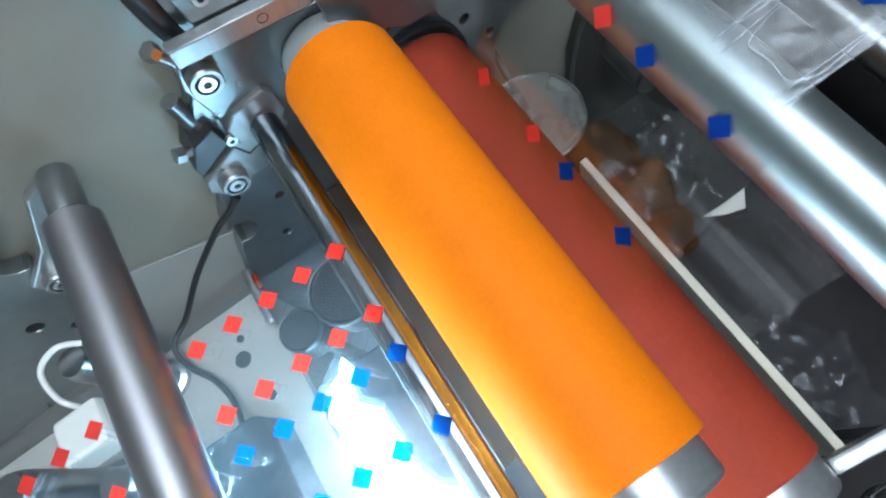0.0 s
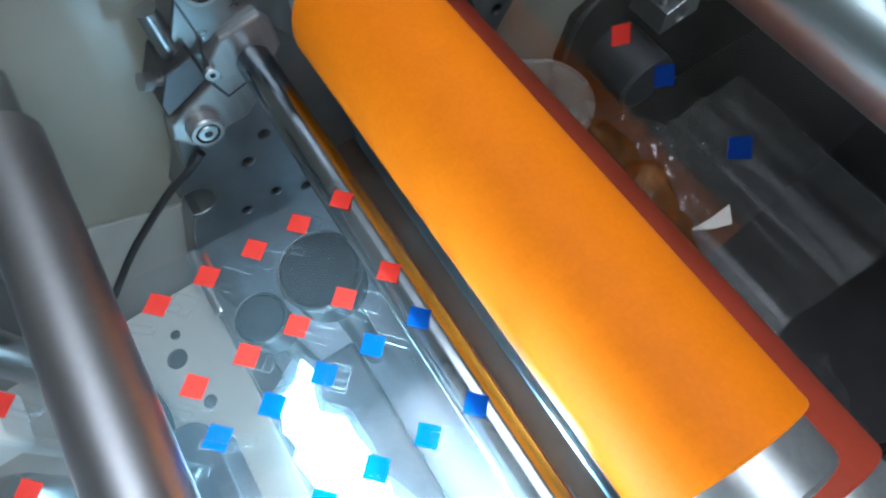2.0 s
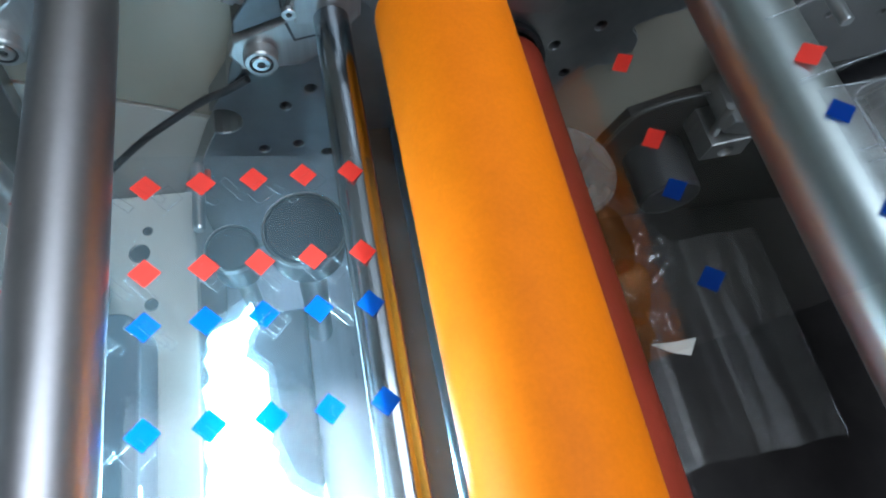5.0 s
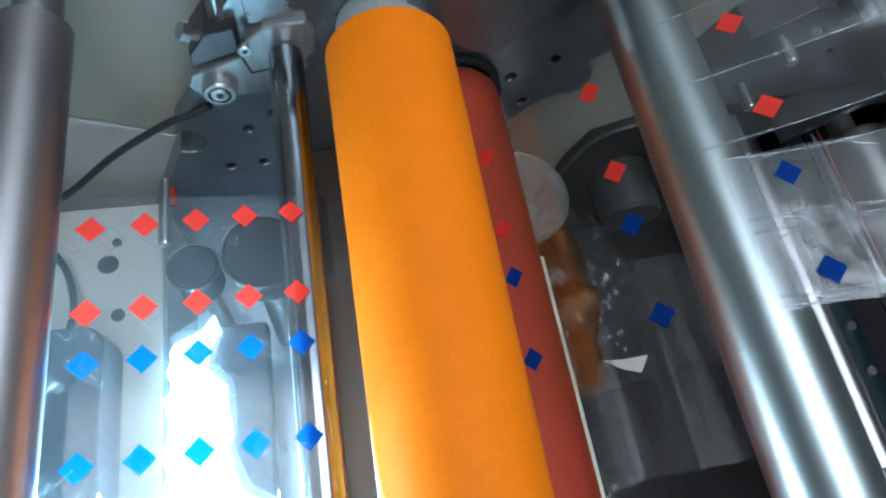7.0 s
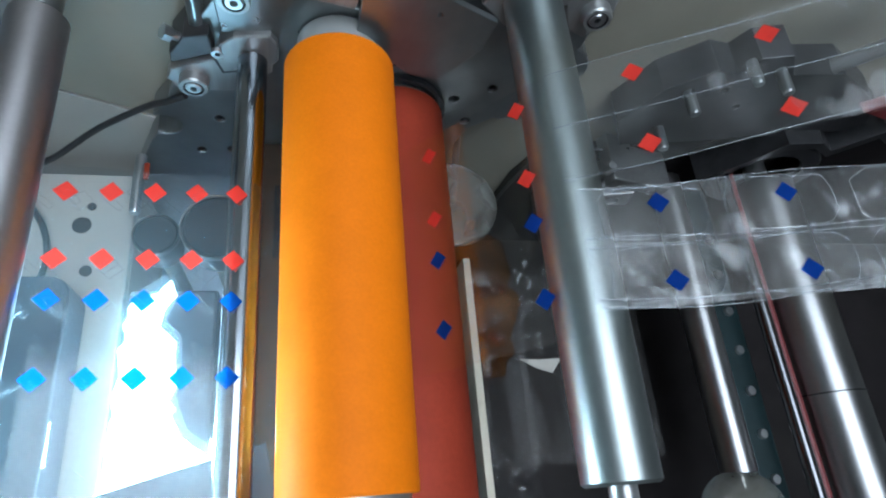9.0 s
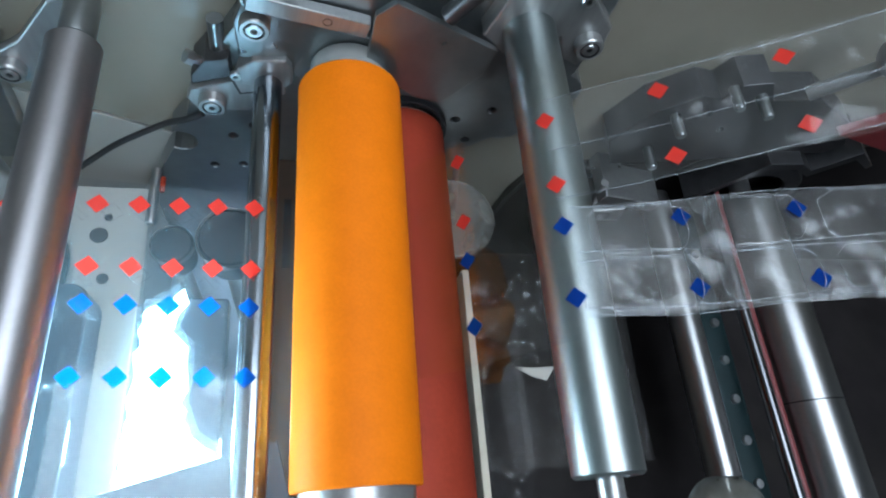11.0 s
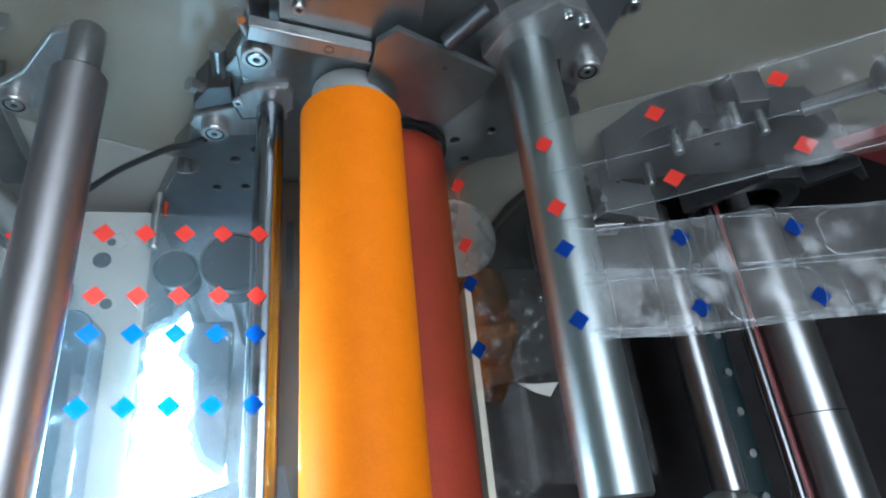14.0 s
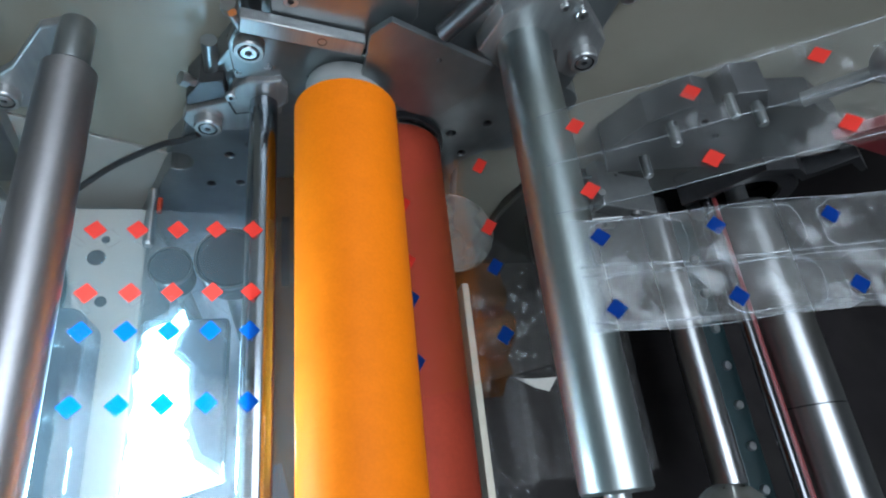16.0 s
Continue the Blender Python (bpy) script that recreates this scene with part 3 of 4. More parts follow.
# ---- brackets and bolts ----
def brackets():
    low = thing("roller_bracket", "machined steel clamp bracket with a round boss and socket screws", "bracket", "roller brackets")
    part("clamp_block", plate([(-0.105, 1.022), (-0.101, 1.032), (-0.071, 1.045), (-0.066, 1.060), (-0.045, 1.068), (-0.034, 1.064), (-0.034, 1.035), (-0.0624, 1.012), (-0.098, 1.010)], [], 0.2815, 0.2915, 0.0012), STEEL, low)
    part("rear_block", plate([(-0.100, 1.036), (-0.099, 1.046), (-0.088, 1.062), (-0.072, 1.066), (-0.071, 1.048)], [], 0.2835, 0.312, 0.001), DARK_STEEL, low)
    part("joint_groove", plate([(-0.071, 1.0445), (-0.0695, 1.0455), (-0.0660, 1.0330), (-0.0540, 1.0360), (-0.0540, 1.0348), (-0.0670, 1.0315)], [], 0.2812, 0.2818, 0.0001), BLACK, low)
    bearing_screw(low, -0.0868, 0.2815, 1.0225)
    part("bar_cap", plate([(-0.0655, 1.046), (-0.0655, 1.062), (-0.0560, 1.0705), (-0.0330, 1.0735), (-0.0290, 1.067), (-0.0290, 1.050), (-0.036, 1.042)], [], 0.2790, 0.2913, 0.0014), STEEL, low)
    screw(low, -0.068, 0.2815, 1.053, 0.0040, 0.003, washer=False)
    nut = part("locking_bolt", rod(bmesh.new(), (-0.090, 0.288, 1.056), (-0.096, 0.286, 1.061), 0.0032), CHROME, low)
    part("bolt_head", rod(bmesh.new(), (-0.0955, 0.286, 1.0605), (-0.100, 0.285, 1.064), 0.0052, 6), CHROME, nut)
    part("stud", rod(bmesh.new(), (-0.080, 0.296, 1.058), (-0.079, 0.296, 1.090), 0.0055), NICKEL, low)
    high = thing("roller_bracket", "steel arm with a cross bar that holds the orange roller", "bracket", "roller brackets")
    part("arm", plate([(-0.064, 1.068), (-0.066, 1.100), (-0.060, 1.115), (0.022, 1.098), (0.046, 1.080), (0.046, 1.050), (-0.02, 1.045), (-0.038, 1.070)], [], 0.284, 0.2918, 0.001), NICKEL, high)
    bar = part("cross_bar", box(bmesh.new(), -0.0385, 0.0385, -0.0045, 0.0045, -0.0062, 0.0062, 0.0010), STEEL, high)
    bar.matrix_basis = pose(-0.0185, 0.2785, 1.1205, 0, 10, 0)
    part("bar_hole", lathe(bmesh.new(), [(0.0, 0.0014), (0.0020, 0.0014), (0.0028, 0.0000), (0.0031, 0.0002), (0.0031, 0.0014)], 0.0115, 0.0, 18, "y", -0.0049), BLACK, bar)
    bearing_screw(high, -0.0525, 0.284, 1.102)
    adj = part("adjusting_screw", rod(bmesh.new(), (-0.057, 0.279, 1.122), (-0.0605, 0.278, 1.134), 0.0028), STEEL, high)
    part("bolt_head", rod(bmesh.new(), (-0.0605, 0.278, 1.134), (-0.0615, 0.2775, 1.139), 0.0050, 6), CHROME, adj)
    part("post", rod(bmesh.new(), (-0.050, 0.2965, 1.118), (-0.049, 0.2965, 1.20), 0.0075), DARK_STEEL, high)
    back = thing("back_plate", "blue-grey steel back plate with small tapped holes above the bar", "plate")
    part("plate_body", plate([(-0.038, 1.123), (0.040, 1.110), (0.052, 1.135), (0.045, 1.20), (-0.038, 1.20)], [circle(-0.012, 1.150, 0.0022, 12), circle(0.012, 1.165, 0.003, 12)], 0.2845, 0.2917, 0.0008), NICKEL, back)
    screw(back, -0.026, 0.2845, 1.142, 0.0045, 0.004, washer=False)
    cover = thing("bearing_cover", "plain grey steel cover plate with a small hole", "cover")
    part("cover_plate", plate([(0.034, 1.142), (0.108, 1.110), (0.104, 1.085), (0.082, 1.052), (0.060, 1.055), (0.020, 1.085), (0.022, 1.13)], [circle(0.070, 1.112, 0.0018, 10)], 0.272, 0.277, 0.0006), NICKEL, cover)
    part("spacer", rod(bmesh.new(), (0.06, 0.2775, 1.09), (0.06, 0.2918, 1.09), 0.012), DARK_STEEL, cover)
    part("handle_pin", rod(bmesh.new(), (0.066, 0.268, 1.140), (0.085, 0.268, 1.172), 0.0065), DARK_STEEL, cover)
    right = thing("roller_bracket", "steel bracket with clamp boss that holds the aluminium roller", "bracket", "roller brackets")
    part("clamp_block", plate([(0.096, 1.118), (0.104, 1.150), (0.130, 1.172), (0.152, 1.166), (0.182, 1.136), (0.184, 1.118), (0.172, 1.098), (0.158, 1.104), (0.150, 1.124), (0.118, 1.100)], [], 0.2775, 0.3145, 0.0015), STEEL, right)
    bearing_screw(right, 0.1705, 0.2775, 1.122)
    screw(right, 0.154, 0.2775, 1.158, 0.0045, 0.004, washer=False)
    screw(right, 0.141, 0.2775, 1.162, 0.003, 0.003, washer=False)
    far = thing("roller_bracket", "pale steel bracket with clamp boss that holds the grey roller", "bracket", "roller brackets")
    part("clamp_block", plate([(-0.230, 1.014), (-0.234, 1.034), (-0.205, 1.056), (-0.176, 1.094), (-0.164, 1.098), (-0.166, 1.078), (-0.190, 1.044), (-0.210, 1.014)], [], 0.292, 0.2995, 0.0015), STEEL, far)
    part("shaft_clamp", lathe(bmesh.new(), [(0.007, 0.2985), (0.0100, 0.2985), (0.0105, 0.297), (0.0105, 0.268), (0.010, 0.266), (0.007, 0.266)], -0.1560, 1.0915, 40), NICKEL, far)
    bearing_screw(far, -0.2175, 0.292, 1.030)
    side = thing("side_plate", "pale nickel side plate with holes and notches", "plate")
    part("plate_body", plate([(-0.48, 1.16), (-0.215, 1.16), (-0.212, 1.115)] + notch(-0.205, 1.10, 0.014, 120, 270) + [(-0.226, 1.07)] + notch(-0.226, 1.055, 0.013, 80, 280) + [(-0.235, 1.02), (-0.25, 0.90), (-0.48, 0.88)], [circle(-0.262, 1.04, 0.005, 14), circle(-0.275, 0.99, 0.006, 14), circle(-0.30, 1.07, 0.005, 14), circle(-0.262, 0.965, 0.005, 14)], 0.300, 0.3135), NICKEL, side)
    stud = thing("panel_stud", "chrome stud on the beige panel", "stud")
    screw(stud, 0.200, 0.3145, 1.150, 0.006, 0.010, washer=False)


brackets()


def guard_strip():
    ob = thing("guard_strip", "dull brownish steel strip between the chrome bar and the orange roller", "strip")
    part("strip_body", box(bmesh.new(), -0.050, -0.0055, -0.11, 0.2915, 0.927, 0.930, 0.0006), STRIP, ob)
    part("slot", box(bmesh.new(), -0.036, -0.029, 0.185, 0.250, 0.9302, 0.9312, 0.0002), BLACK, ob, "dark slot in the strip")


guard_strip()


# ---- below the incoming film ----
def below_left():
    shelf = thing("lower_tray", "stainless tray deep under the film", "tray")
    part("tray_sheet", box(bmesh.new(), -0.156, 0.0, -0.25, 0.2905, 0.755, 0.760, 0.001), SHELF, shelf)
    part("tray_wall", box(bmesh.new(), -0.004, 0.0, -0.25, 0.2905, 0.7605, 0.95, 0.001), SHELF, shelf)
    ledge = thing("ledge", "pale painted ledge beside the lamp", "ledge")
    part("ledge_top", box(bmesh.new(), -0.62, -0.157, -0.25, 0.289, 0.862, 0.872, 0.002), BEIGE_LIGHT, ledge)
    part("ledge_side", box(bmesh.new(), -0.163, -0.157, -0.25, 0.289, 0.74, 0.8615, 0.001), BEIGE_LIGHT, ledge)
    # Black discs paint the printed marks' shadows and reflections on the ledge.
    for x, y, r in ((-0.1970, 0.2386, 0.0075), (-0.1913, 0.2565, 0.0036), (-0.1885, 0.1966, 0.0048)):
        part("mark_shadow", lathe(bmesh.new(), [(0.0, 0.0), (r * 0.85, 0.0), (r, 0.0006), (r, -0.0004)], x, 0.8722, 20, "z", y), BLACK, ledge)
    case = thing("sensor_box", "slate grey box with rounded corners on the ledge", "box")
    bm = bmesh.new()
    box(bm, -0.34, -0.184, -0.16, 0.178, 0.8725, 0.911)
    bmesh.ops.bevel(bm, geom=[e for e in bm.edges if abs(e.verts[0].co.z - e.verts[1].co.z) > 0.01], offset=0.016, segments=6, affect="EDGES", profile=0.5)
    bmesh.ops.bevel(bm, geom=[e for e in bm.edges if e.verts[0].co.z > 0.910 and e.verts[1].co.z > 0.910], offset=0.002, segments=2, affect="EDGES", profile=0.5)
    part("case", bm, SLATE, case)
    lamp = thing("glare_lamp", "white lamp put in for the bright glare under the film", "lamp")
    part("lamp_body", box(bmesh.new(), -0.152, -0.082, -0.07, 0.178, 0.855, 0.876, 0.003), SLATE, lamp)
    # The ragged glowing outline draws a patch of glare as a solid face.
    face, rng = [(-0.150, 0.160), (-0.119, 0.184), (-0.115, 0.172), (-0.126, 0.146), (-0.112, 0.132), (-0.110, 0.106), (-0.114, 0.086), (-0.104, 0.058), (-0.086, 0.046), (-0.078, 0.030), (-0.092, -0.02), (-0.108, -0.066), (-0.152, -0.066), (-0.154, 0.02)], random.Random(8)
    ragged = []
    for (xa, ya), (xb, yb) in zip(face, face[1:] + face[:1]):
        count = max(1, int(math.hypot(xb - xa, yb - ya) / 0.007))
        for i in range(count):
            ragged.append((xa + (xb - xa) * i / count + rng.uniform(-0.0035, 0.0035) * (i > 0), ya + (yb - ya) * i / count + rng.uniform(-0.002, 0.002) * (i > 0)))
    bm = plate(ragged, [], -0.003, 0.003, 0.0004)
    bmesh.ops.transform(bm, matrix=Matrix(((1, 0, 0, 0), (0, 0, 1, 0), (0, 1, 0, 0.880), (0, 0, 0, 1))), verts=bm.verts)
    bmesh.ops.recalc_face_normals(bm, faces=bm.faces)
    part("glare_face", bm, LED_GLARE, lamp, "glowing white face")
    # Slightly larger hazy plate, added to give the glow a soft halo.
    outline = [(-0.1535, 0.166), (-0.118, 0.190), (-0.110, 0.174), (-0.119, 0.148), (-0.106, 0.134), (-0.104, 0.106), (-0.107, 0.088), (-0.097, 0.062), (-0.080, 0.050), (-0.074, 0.028), (-0.087, -0.022), (-0.104, -0.069), (-0.1545, -0.069)]
    bm = plate(outline, [], 0.8870, 0.8885, 0.0004)
    bmesh.ops.transform(bm, matrix=Matrix(((1, 0, 0, 0), (0, 0, 1, 0), (0, 1, 0, 0), (0, 0, 0, 1))), verts=bm.verts)
    bmesh.ops.recalc_face_normals(bm, faces=bm.faces)
    part("halo_plate", bm, HALO, lamp, "clear hazy plate added to spread a halo round the glow")
    part("halo_post", box(bmesh.new(), -0.1538, -0.1526, -0.06, -0.05, 0.8765, 0.8869), BLACK, lamp)
    # Area light added so that the glare patch lights the parts above it.
    data = bpy.data.lights.new("glare_beam", "AREA")
    data.shape, data.size, data.size_y, data.energy, data.color, data.spread = "RECTANGLE", 0.03, 0.19, 3.1, (0.42, 0.82, 1.0), radians(80)
    beam = new("glare_beam", data)
    beam.parent = lamp
    beam.matrix_basis = look((-0.131, 0.048, 0.8845), (-0.071, 0.040, 1.05))
    for y in (-0.04, 0.15):
        part("lamp_foot", box(bmesh.new(), -0.135, -0.122, y - 0.012, y + 0.012, 0.7602, 0.8548, 0.001), STEEL, lamp)
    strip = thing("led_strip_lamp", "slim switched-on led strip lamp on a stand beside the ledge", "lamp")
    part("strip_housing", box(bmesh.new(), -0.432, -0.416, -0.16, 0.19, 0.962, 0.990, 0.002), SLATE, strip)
    part("strip_face", box(bmesh.new(), -0.4158, -0.4140, -0.15, 0.18, 0.966, 0.986, 0.0006), LED_GLARE, strip, "glowing white face")
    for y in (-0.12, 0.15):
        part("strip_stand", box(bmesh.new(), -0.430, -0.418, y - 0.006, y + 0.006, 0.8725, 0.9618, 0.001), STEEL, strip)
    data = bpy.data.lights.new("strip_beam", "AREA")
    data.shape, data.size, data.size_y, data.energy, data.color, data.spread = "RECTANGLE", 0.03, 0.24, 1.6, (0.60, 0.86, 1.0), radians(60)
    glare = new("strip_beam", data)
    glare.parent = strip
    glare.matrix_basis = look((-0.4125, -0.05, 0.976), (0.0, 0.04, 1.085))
    cover = thing("dark_cover", "dark grey sheet metal cover at the front of the tray", "cover")
    part("cover_sheet", box(bmesh.new(), -0.064, 0.064, -0.05, 0.05, -0.001, 0.001, 0.0005), SLATE, cover)
    cover.matrix_basis = pose(-0.083, -0.027, 1.0, 0, 0, 14)
    part("cover_stand", box(bmesh.new(), -0.004, 0.004, -0.03, 0.03, -0.239, -0.0012, 0.001), SLATE, cover)
    for x, y, z, r in ((-0.1217, 0.201, 0.938, 0.0165), (-0.0745, 0.197, 0.962, 0.0255)):
        knob = thing("round_knob", "black round knob with a chrome rim under the film", "knob", "black knobs")
        part("knob_body", lathe(bmesh.new(), [(0.0, 0.0), (r * 0.88, 0.0), (r * 0.96, -0.002), (r * 0.96, -0.030), (r * 0.8, -0.032)], x, z, 48, "z", y), KNOB_BLACK, knob)
        part("rim", lathe(bmesh.new(), [(r * 0.965, 0.0006), (r * 1.0, 0.0008), (r * 1.03, -0.001), (r * 1.03, -0.004), (r * 0.965, -0.004)], x, z, 48, "z", y, True), DARK_STEEL, knob)
        part("knob_stem", lathe(bmesh.new(), [(r * 0.4, 0.7602 - z), (r * 0.4, -0.0322)], x, z, 32, "z", y), STEEL, knob)
    sensor = thing("small_sensor", "small chrome sensor head with a red tip", "sensor")
    part("head", lathe(bmesh.new(), [(0.0, 0.0), (0.0035, 0.0), (0.0045, 0.002), (0.0045, 0.055)], -0.148, 0.904, 24, "y", 0.235), CHROME, sensor)
    part("tip", lathe(bmesh.new(), [(0.0, 0.0), (0.0022, 0.0), (0.0022, 0.014)], -0.137, 0.925, 16, "y", 0.256), RED_RUBBER, sensor, "red plastic tip")
    side_lamp = thing("wire_loop", "white wire loop with a grey plug beside the grey roller", "cable")
    part("wire", tube(bmesh.new(), [(-0.250, 0.27, 0.985), (-0.262, 0.272, 0.995), (-0.282, 0.266, 0.990), (-0.288, 0.250, 0.975), (-0.280, 0.238, 0.968), (-0.276, 0.232, 0.960)], 0.0022), WHITE_CABLE, side_lamp)
    part("plug", box(bmesh.new(), -0.300, -0.262, 0.200, 0.236, 0.945, 0.975, 0.004), WHITE_CABLE, side_lamp)
    part("plug_strap", box(bmesh.new(), -0.287, -0.279, 0.214, 0.222, 0.872, 0.9448, 0.001), WHITE_CABLE, side_lamp)
    for x, y, r in ((-0.262, 0.262, 0.013), (-0.262, 0.165, 0.013), (-0.335, 0.205, 0.016)):
        post = thing("chrome_post", "polished upright chrome post on the ledge", "post", "chrome posts")
        part("post_body", lathe(bmesh.new(), [(r * 1.4, 0.8725), (r * 1.4, 0.878), (r, 0.880), (r, 0.975), (r * 0.85, 0.985), (0.0, 0.985)], x, 0, 32, "z", y), CHROME, post)
    cable = thing("black_cable", "thin black cable hanging in front of the panel", "cable")
    part("cable_sheath", tube(bmesh.new(), [(-0.098, 0.288, 0.995), (-0.113, 0.291, 0.982), (-0.130, 0.296, 0.968), (-0.157, 0.298, 0.946), (-0.182, 0.298, 0.925), (-0.216, 0.292, 0.896), (-0.240, 0.280, 0.888), (-0.238, 0.258, 0.882), (-0.222, 0.232, 0.882), (-0.214, 0.20, 0.885), (-0.213, 0.155, 0.905)], 0.0026), BLACK, cable)


below_left()


# ---- the dark inside below the guide roller ----
def below_right():
    guide = thing("guide_plate", "upright cream board beside the red roller with a worn edge", "plate")
    part("board", box(bmesh.new(), 0.1200, 0.1262, -0.062, 0.185, 0.7055, 0.930, 0.0008), CREAM, guide)
    # These sheets carry the darkness below the rollers in their colour.
    pit = thing("machine_pit", "sheet metal trough coloured near-black for the gloom inside the machine", "trough")
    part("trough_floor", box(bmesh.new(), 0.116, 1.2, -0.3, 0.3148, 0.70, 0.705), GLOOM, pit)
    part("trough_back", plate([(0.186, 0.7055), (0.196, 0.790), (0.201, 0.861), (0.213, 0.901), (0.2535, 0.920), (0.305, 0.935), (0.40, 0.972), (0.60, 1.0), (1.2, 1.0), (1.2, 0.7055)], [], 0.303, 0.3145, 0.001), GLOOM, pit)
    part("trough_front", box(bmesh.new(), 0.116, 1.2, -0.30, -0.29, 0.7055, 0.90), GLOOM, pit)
    hub = thing("roller_hub", "black hub of the wide roller in front of the panel", "hub")
    part("hub_ring", lathe(bmesh.new(), [(0.030, 0.3145), (0.054, 0.3145), (0.055, 0.312), (0.055, 0.276), (0.053, 0.274), (0.038, 0.274), (0.036, 0.277)], 0.443, 0.935, 64), BLACK, hub)
    for i, (x, z) in enumerate(((0.308, 0.925),)):
        blk = thing("mounting_block", "small bright steel mounting block", "block")
        part("block_body", box(bmesh.new(), x - 0.036, x + 0.034, 0.262, 0.3145, z - 0.008, z + 0.008, 0.0015, Matrix.Rotation(radians(12), 4, "Y")), STEEL, blk)
        screw(blk, x + 0.01, 0.262, z, 0.005, 0.004, washer=False)
    angle = thing("angle_bracket", "bent steel angle bracket above the hub", "bracket")
    part("angle_sheet", plate([(0.37, 0.93), (0.395, 0.965), (0.418, 1.002), (0.452, 1.006), (0.47, 0.995), (0.50, 1.03), (0.53, 1.01), (0.528, 1.004), (0.502, 1.018), (0.474, 0.984), (0.452, 0.996), (0.424, 0.992), (0.376, 0.928)], [], 0.268, 0.3145, 0.0006), DARK_STEEL, angle)
    dome = thing("plastic_cup", "frosted clear plastic dome cap on the roller end", "cap")
    part("shell", lathe(bmesh.new(), [(0.034 * math.cos(radians(a)), -0.034 - 0.034 * math.sin(radians(a))) for a in range(-84, 91, 6)], 0.347, 0.905, 48), FROSTED, dome)
    hang = thing("slack_film", "slack hazy clear film hanging low in the trough with long streaks", "film")
    for k, (x0, wide_x, z0) in enumerate(((0.158, 0.066, 0.852), (0.214, 0.058, 0.858), (0.274, 0.070, 0.864))):
        bm = bmesh.new()
        bmesh.ops.create_grid(bm, x_segments=24, y_segments=40, size=0.5)
        for v in bm.verts:
            v.co.x *= wide_x
            v.co.y *= 0.18 * (1 + 0.06 * noise.noise((v.co.x * 30, k * 3.0, 0)))
            v.co.z = 0.010 * noise.noise((v.co.x * 16 + k, v.co.y * 4, 3)) + 0.0015 * noise.noise((v.co.x * 60, v.co.y * 9, k)) + 0.10 * v.co.x
        w = part("film_strip", bm, FILM_STREAKS, hang, smooth=180)
        w.location = (x0, 0.108, z0)
        edge = []
        for i in range(18):
            y = -0.09 + 0.18 * i / 17
            x = wide_x * 0.5 + 0.001 * noise.noise((y * 30, k, 2))
            edge.append((x0 + x, 0.108 + y, z0 + 0.010 * noise.noise((x * 16 + k, y * 4, 3)) + 0.1 * x + 0.001))
        part("film_edge", tube(bmesh.new(), edge, 0.0003, 5), FILM, hang)
    # Flattened film folds whose tint paints in the orange reflection.
    fold = thing("folded_film", "folded film beside the red roller, tinted with the reflected orange", "film")
    for k, (x0, y0, z0, r) in enumerate(((0.146, 0.187, 0.905, 0.028), (0.147, 0.148, 0.900, 0.028), (0.145, 0.112, 0.890, 0.022))):
        bm = bmesh.new()
        bmesh.ops.create_icosphere(bm, subdivisions=4, radius=r)
        for v in bm.verts:
            n = v.co.normalized()
            v.co = v.co * (1 + 0.30 * noise.noise(n * 1.4 + Vector((k * 5, 0, 0))) + 0.03 * noise.noise(n * 4 + Vector((k, 3, 0))))
            v.co.z *= 0.22
        w = part("film_fold", bm, FOLD_MIRROR, fold, smooth=60)
        w.location = (x0, y0, z0)
    for z0, x0, y0, size, seed in ((0.835, 0.185, 0.19, 0.11, 4.0), (0.80, 0.17, -0.03, 0.10, 1.0)):
        wad = thing("crumpled_film", "loose crumpled clear film heaped in the trough", "film", "crumpled film")
        bm = bmesh.new()
        bmesh.ops.create_grid(bm, x_segments=60, y_segments=70, size=0.5)
        for v in bm.verts:
            r = math.hypot(v.co.x, v.co.y) * 2
            v.co.x *= size * (1 + 0.3 * noise.noise((v.co.y * 6, seed, 0)))
            v.co.y *= size * 1.3 * (1 + 0.3 * noise.noise((v.co.x * 60, seed, 5)))
            p = v.co * 22
            v.co.z = 0.035 * (1 - r * r) + 0.016 * noise.noise((p.x * 0.8 + seed, p.y * 0.8, seed)) + 0.012 * abs(noise.noise((p.x * 2.2, p.y * 2.2 + seed, 2))) + 0.004 * noise.noise((p.x * 5, p.y * 5, seed))
        w = part("film_fold", bm, FILM_CRUMPLED, wad, smooth=40)
        w.location = (x0, y0, z0)
    drum = thing("drive_drum", "black drive drum with a thin bright rim", "drum")
    part("drum_body", lathe(bmesh.new(), [(0.0, 0.250), (0.026, 0.250), (0.029, 0.253), (0.029, 0.3025)], 0.262, 0.840, 48), BLACK, drum)
    part("drum_rim", lathe(bmesh.new(), [(0.0262, 0.2496), (0.0272, 0.2490), (0.0280, 0.2500), (0.0272, 0.2506)], 0.262, 0.840, 48, ring=True), DARK_STEEL, drum)
    clamp = thing("shaft_clamp", "bright steel clamp block with a round hole and a pin", "block")
    part("clamp_body", plate([(0.272, 0.884), (0.272, 0.907), (0.308, 0.915), (0.312, 0.889)], [circle(0.292, 0.896, 0.0065, 18)], 0.262, 0.3025, 0.001), STEEL, clamp)
    part("clamp_pin", rod(bmesh.new(), (0.278, 0.274, 0.907), (0.272, 0.274, 0.945), 0.004), STEEL, clamp)
    lead = thing("black_lead", "thin black lead looped across the lower panel", "cable")
    part("lead_sheath", tube(bmesh.new(), [(0.193, 0.3005, 0.770), (0.196, 0.3005, 0.820), (0.202, 0.3005, 0.868), (0.215, 0.3005, 0.907), (0.2535, 0.3005, 0.926), (0.30, 0.3005, 0.934)], 0.0020), BLACK, lead)
    cup = thing("plastic_disc", "frosted clear plastic disc hanging behind the red roller", "disc")
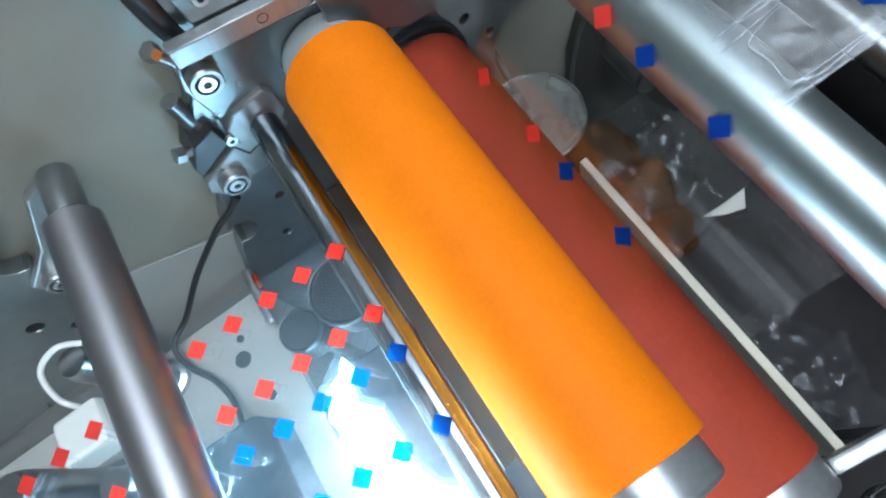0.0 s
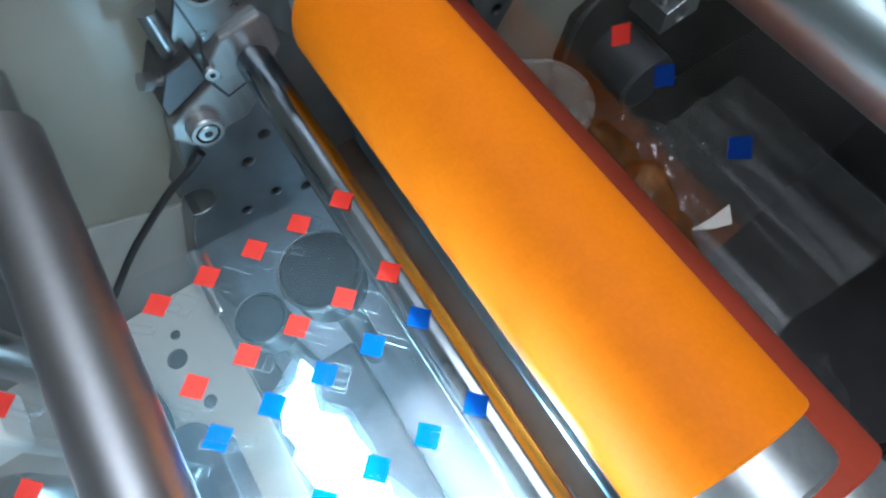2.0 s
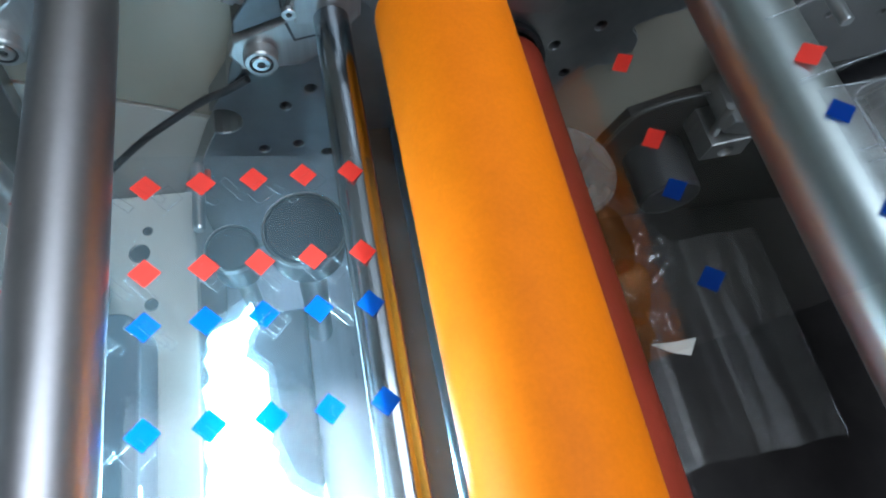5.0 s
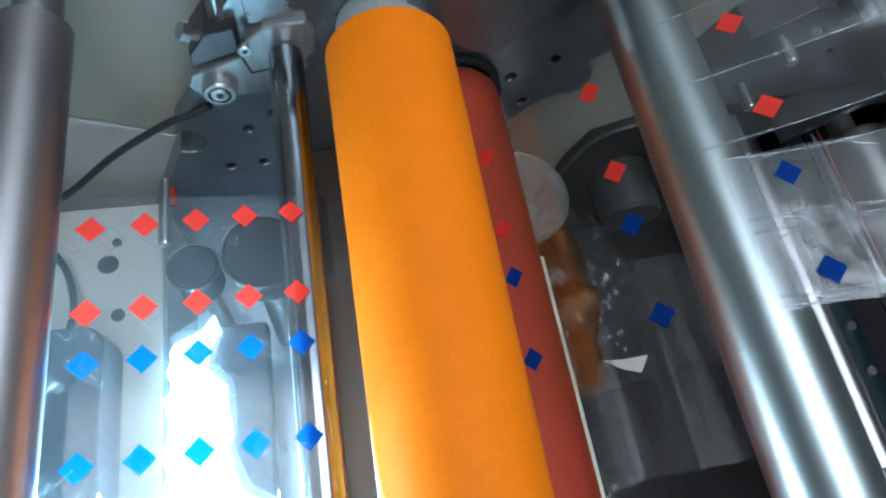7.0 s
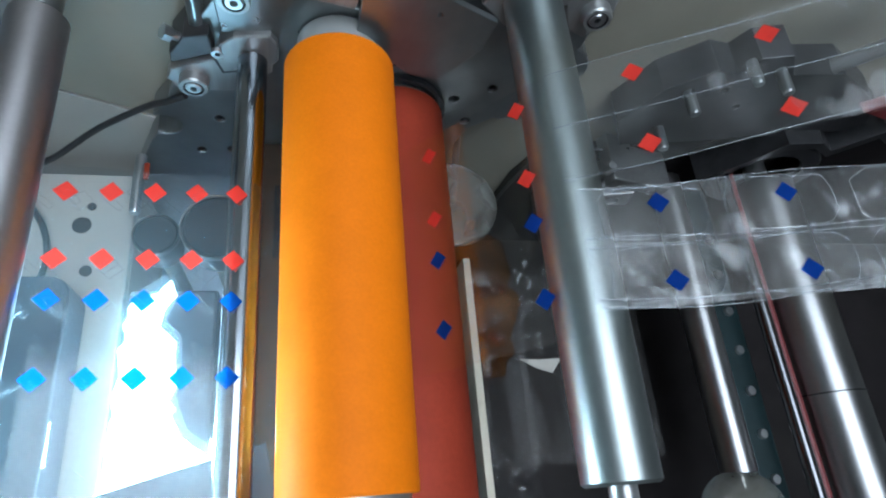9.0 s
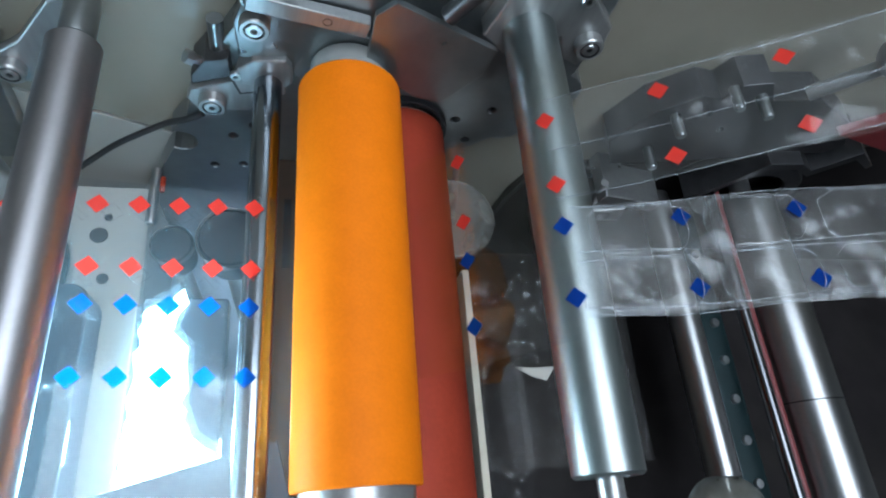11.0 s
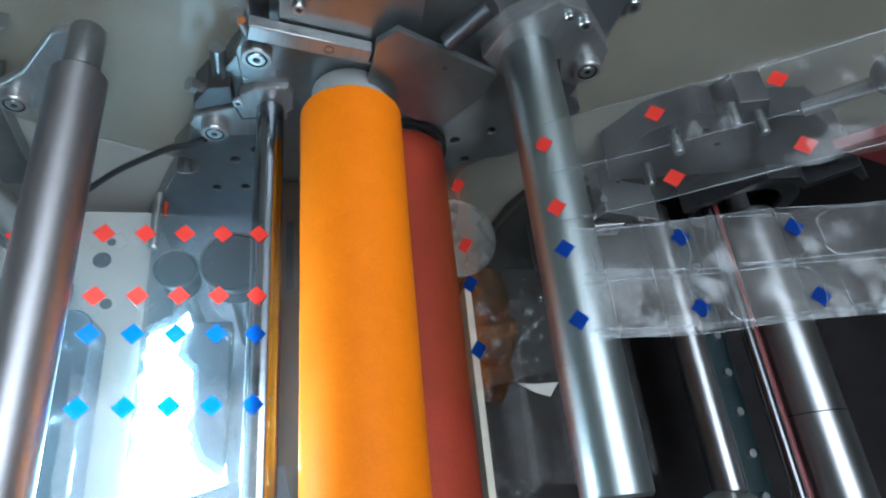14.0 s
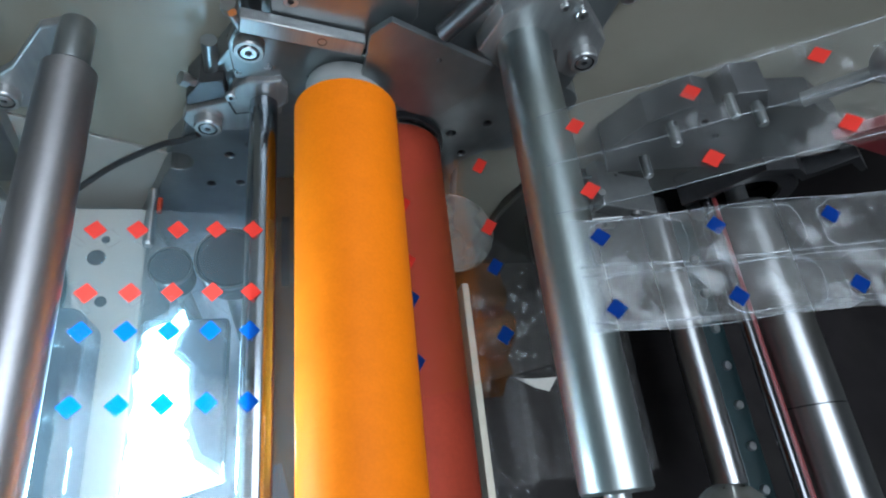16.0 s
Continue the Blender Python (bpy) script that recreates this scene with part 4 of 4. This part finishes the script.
    part("disc_body", lathe(bmesh.new(), [(0.0, 0.0), (0.036, 0.0), (0.0375, 0.001), (0.036, 0.002), (0.0, 0.002)], 0.110, 0.950, 48, "z", 0.226), FROSTED, cup)
    part("disc_rim", lathe(bmesh.new(), [(0.0362, 0.0022), (0.0375, 0.003), (0.0388, 0.0022), (0.0388, 0.0), (0.0376, -0.0006), (0.0362, 0.0)], 0.110, 0.950, 48, "z", 0.226, True), FROSTED, cup)
    part("disc_stem", rod(bmesh.new(), (0.110, 0.226, 0.949), (0.128, 0.3138, 0.93), 0.003), STEEL, cup)
    holder = thing("pin_holder", "dark steel holder plate with chrome pins behind the red film lane", "plate")
    part("holder_plate", plate([(0.250, 1.000), (0.268, 1.045), (0.300, 1.072), (0.318, 1.070), (0.326, 1.088), (0.350, 1.094), (0.366, 1.074), (0.41, 1.080), (0.47, 1.050), (0.50, 1.01), (0.34, 0.978), (0.27, 0.965)], [circle(0.32, 1.05, 0.003, 10), circle(0.345, 1.03, 0.003, 10), circle(0.30, 1.03, 0.003, 10)], 0.283, 0.3145, 0.001), DARK_STEEL, holder)
    for x, z, r in ((0.290, 1.045, 0.0045), (0.292, 0.995, 0.0045), (0.350, 1.078, 0.0045), (0.318, 1.085, 0.004)):
        part("pin", lathe(bmesh.new(), [(0.0, 0.0), (r * 0.8, 0.0), (r, 0.0015), (r, 0.022)], x, z, 28, "y", 0.2605), NICKEL, holder)
    knob = thing("lever_knob", "grey ball knob on a slanting lever", "knob")
    part("lever", rod(bmesh.new(), (0.372, 0.27, 1.10), (0.402, 0.262, 1.150), 0.006), STEEL, knob)
    bm = bmesh.new()
    bmesh.ops.create_uvsphere(bm, u_segments=32, v_segments=18, radius=0.017, matrix=Matrix.Translation((0.402, 0.262, 1.156)))
    part("ball", bm, ALU_DULL, knob)
    lid = thing("red_guard", "dark red plastic guard behind the film", "guard")
    part("guard_sheet", plate([(0.455, 1.048), (0.56, 1.02), (0.56, 1.065), (0.50, 1.085)], [], 0.272, 0.2825, 0.001), DARK_RED, lid)
    strip = thing("green_strip", "dark green bar with a row of bright screws between the rollers", "bar")
    part("bar_body", box(bmesh.new(), 0.386, 0.413, -0.08, 0.285, 0.868, 0.885, 0.002), GREEN, strip)
    for i in range(7):
        part("screw_head", lathe(bmesh.new(), [(0.0046, 0.8852), (0.0046, 0.888), (0.0038, 0.8892), (0.0, 0.8892)], 0.4005, 0, 16, "z", -0.0105 + 0.0392 * i), CHROME, strip)
    # Rod added to draw a red reflected streak beside the wide roller.
    red = thing("red_reflection_rod", "thin dark red rod put in for a reflected stripe beside the wide roller", "rod")
    part("rod_body", rod(bmesh.new(), (0.414, -0.09, 0.925), (0.414, 0.285, 0.925), 0.004), DARK_RED, red)
    scrap = thing("paper_scrap", "torn white paper scrap on the film heap", "scrap")
    bm = plate([(0, 0), (0.018, 0.006), (0.034, 0.007), (0.043, -0.011), (0.020, -0.004)], [], -0.0003, 0.0003, 0.0001)
    s = part("scrap_sheet", bm, WHITE_PAPER, scrap)
    s.matrix_basis = pose(0.193, 0.117, 0.838, 78, 0, -14)


below_right()


def locking_arm():
    ob = thing("locking_arm", "grey steel locking arm with a black knob before the red roller", "arm")
    part("arm_bar", box(bmesh.new(), 0.086, 0.175, -0.0685, -0.0595, 0.986, 0.998, 0.0025, Matrix.Translation((0.086, -0.06, 0.992)) @ Matrix.Rotation(radians(-6), 4, "Z") @ Matrix.Translation((-0.086, 0.06, -0.992))), STEEL, ob)
    part("knob", lathe(bmesh.new(), [(0.0, 1.005), (0.012, 1.005), (0.0165, 1.002), (0.018, 0.996), (0.018, 0.982), (0.015, 0.978)], 0.104, 0, 40, "z", -0.0875), BLACK, ob, "black round knob")
    part("knob_neck", box(bmesh.new(), 0.098, 0.112, -0.082, -0.069, 0.988, 0.996, 0.001), DARK_STEEL, ob)
    part("arm_post", box(bmesh.new(), 0.150, 0.165, -0.078, -0.068, 0.7055, 0.9858, 0.002), DARK_STEEL, ob)


locking_arm()


def motions():
    for ob, way, cum, top, k, y in travelling:
        rows = []
        for i in range(129):
            t = i / 8
            at = [top + (k + beats(u)) * SPACING for u in (t - 0.125, t, t + 0.125)]
            if 0 < i < 128 and (at[2] < 0 or at[0] > cum[-1]):
                continue
            p, a = on_way(way, cum, at[1])
            n = Vector((-math.sin(radians(a)), math.cos(radians(a))))
            rows.append((t, pose(p.x + n.x * 0.0006, y, p.y + n.y * 0.0006, 0, -a, 0)))
        walk(ob, rows)
    jumps = ((0.0, 0.002), (3.0, 0.001), (6.4, 0.0), (6.5, -0.0095), (6.6, 0.0), (12.4, 0.0), (12.5, -0.0125), (12.6, 0.0), (15.4, 0.0), (15.5, -0.0125), (15.6, 0.0), (16.0, 0.0))
    walk(LEFT_MARKS, [(t, pose(x, 0, -0.14 * x)) for t, x in jumps])


motions()
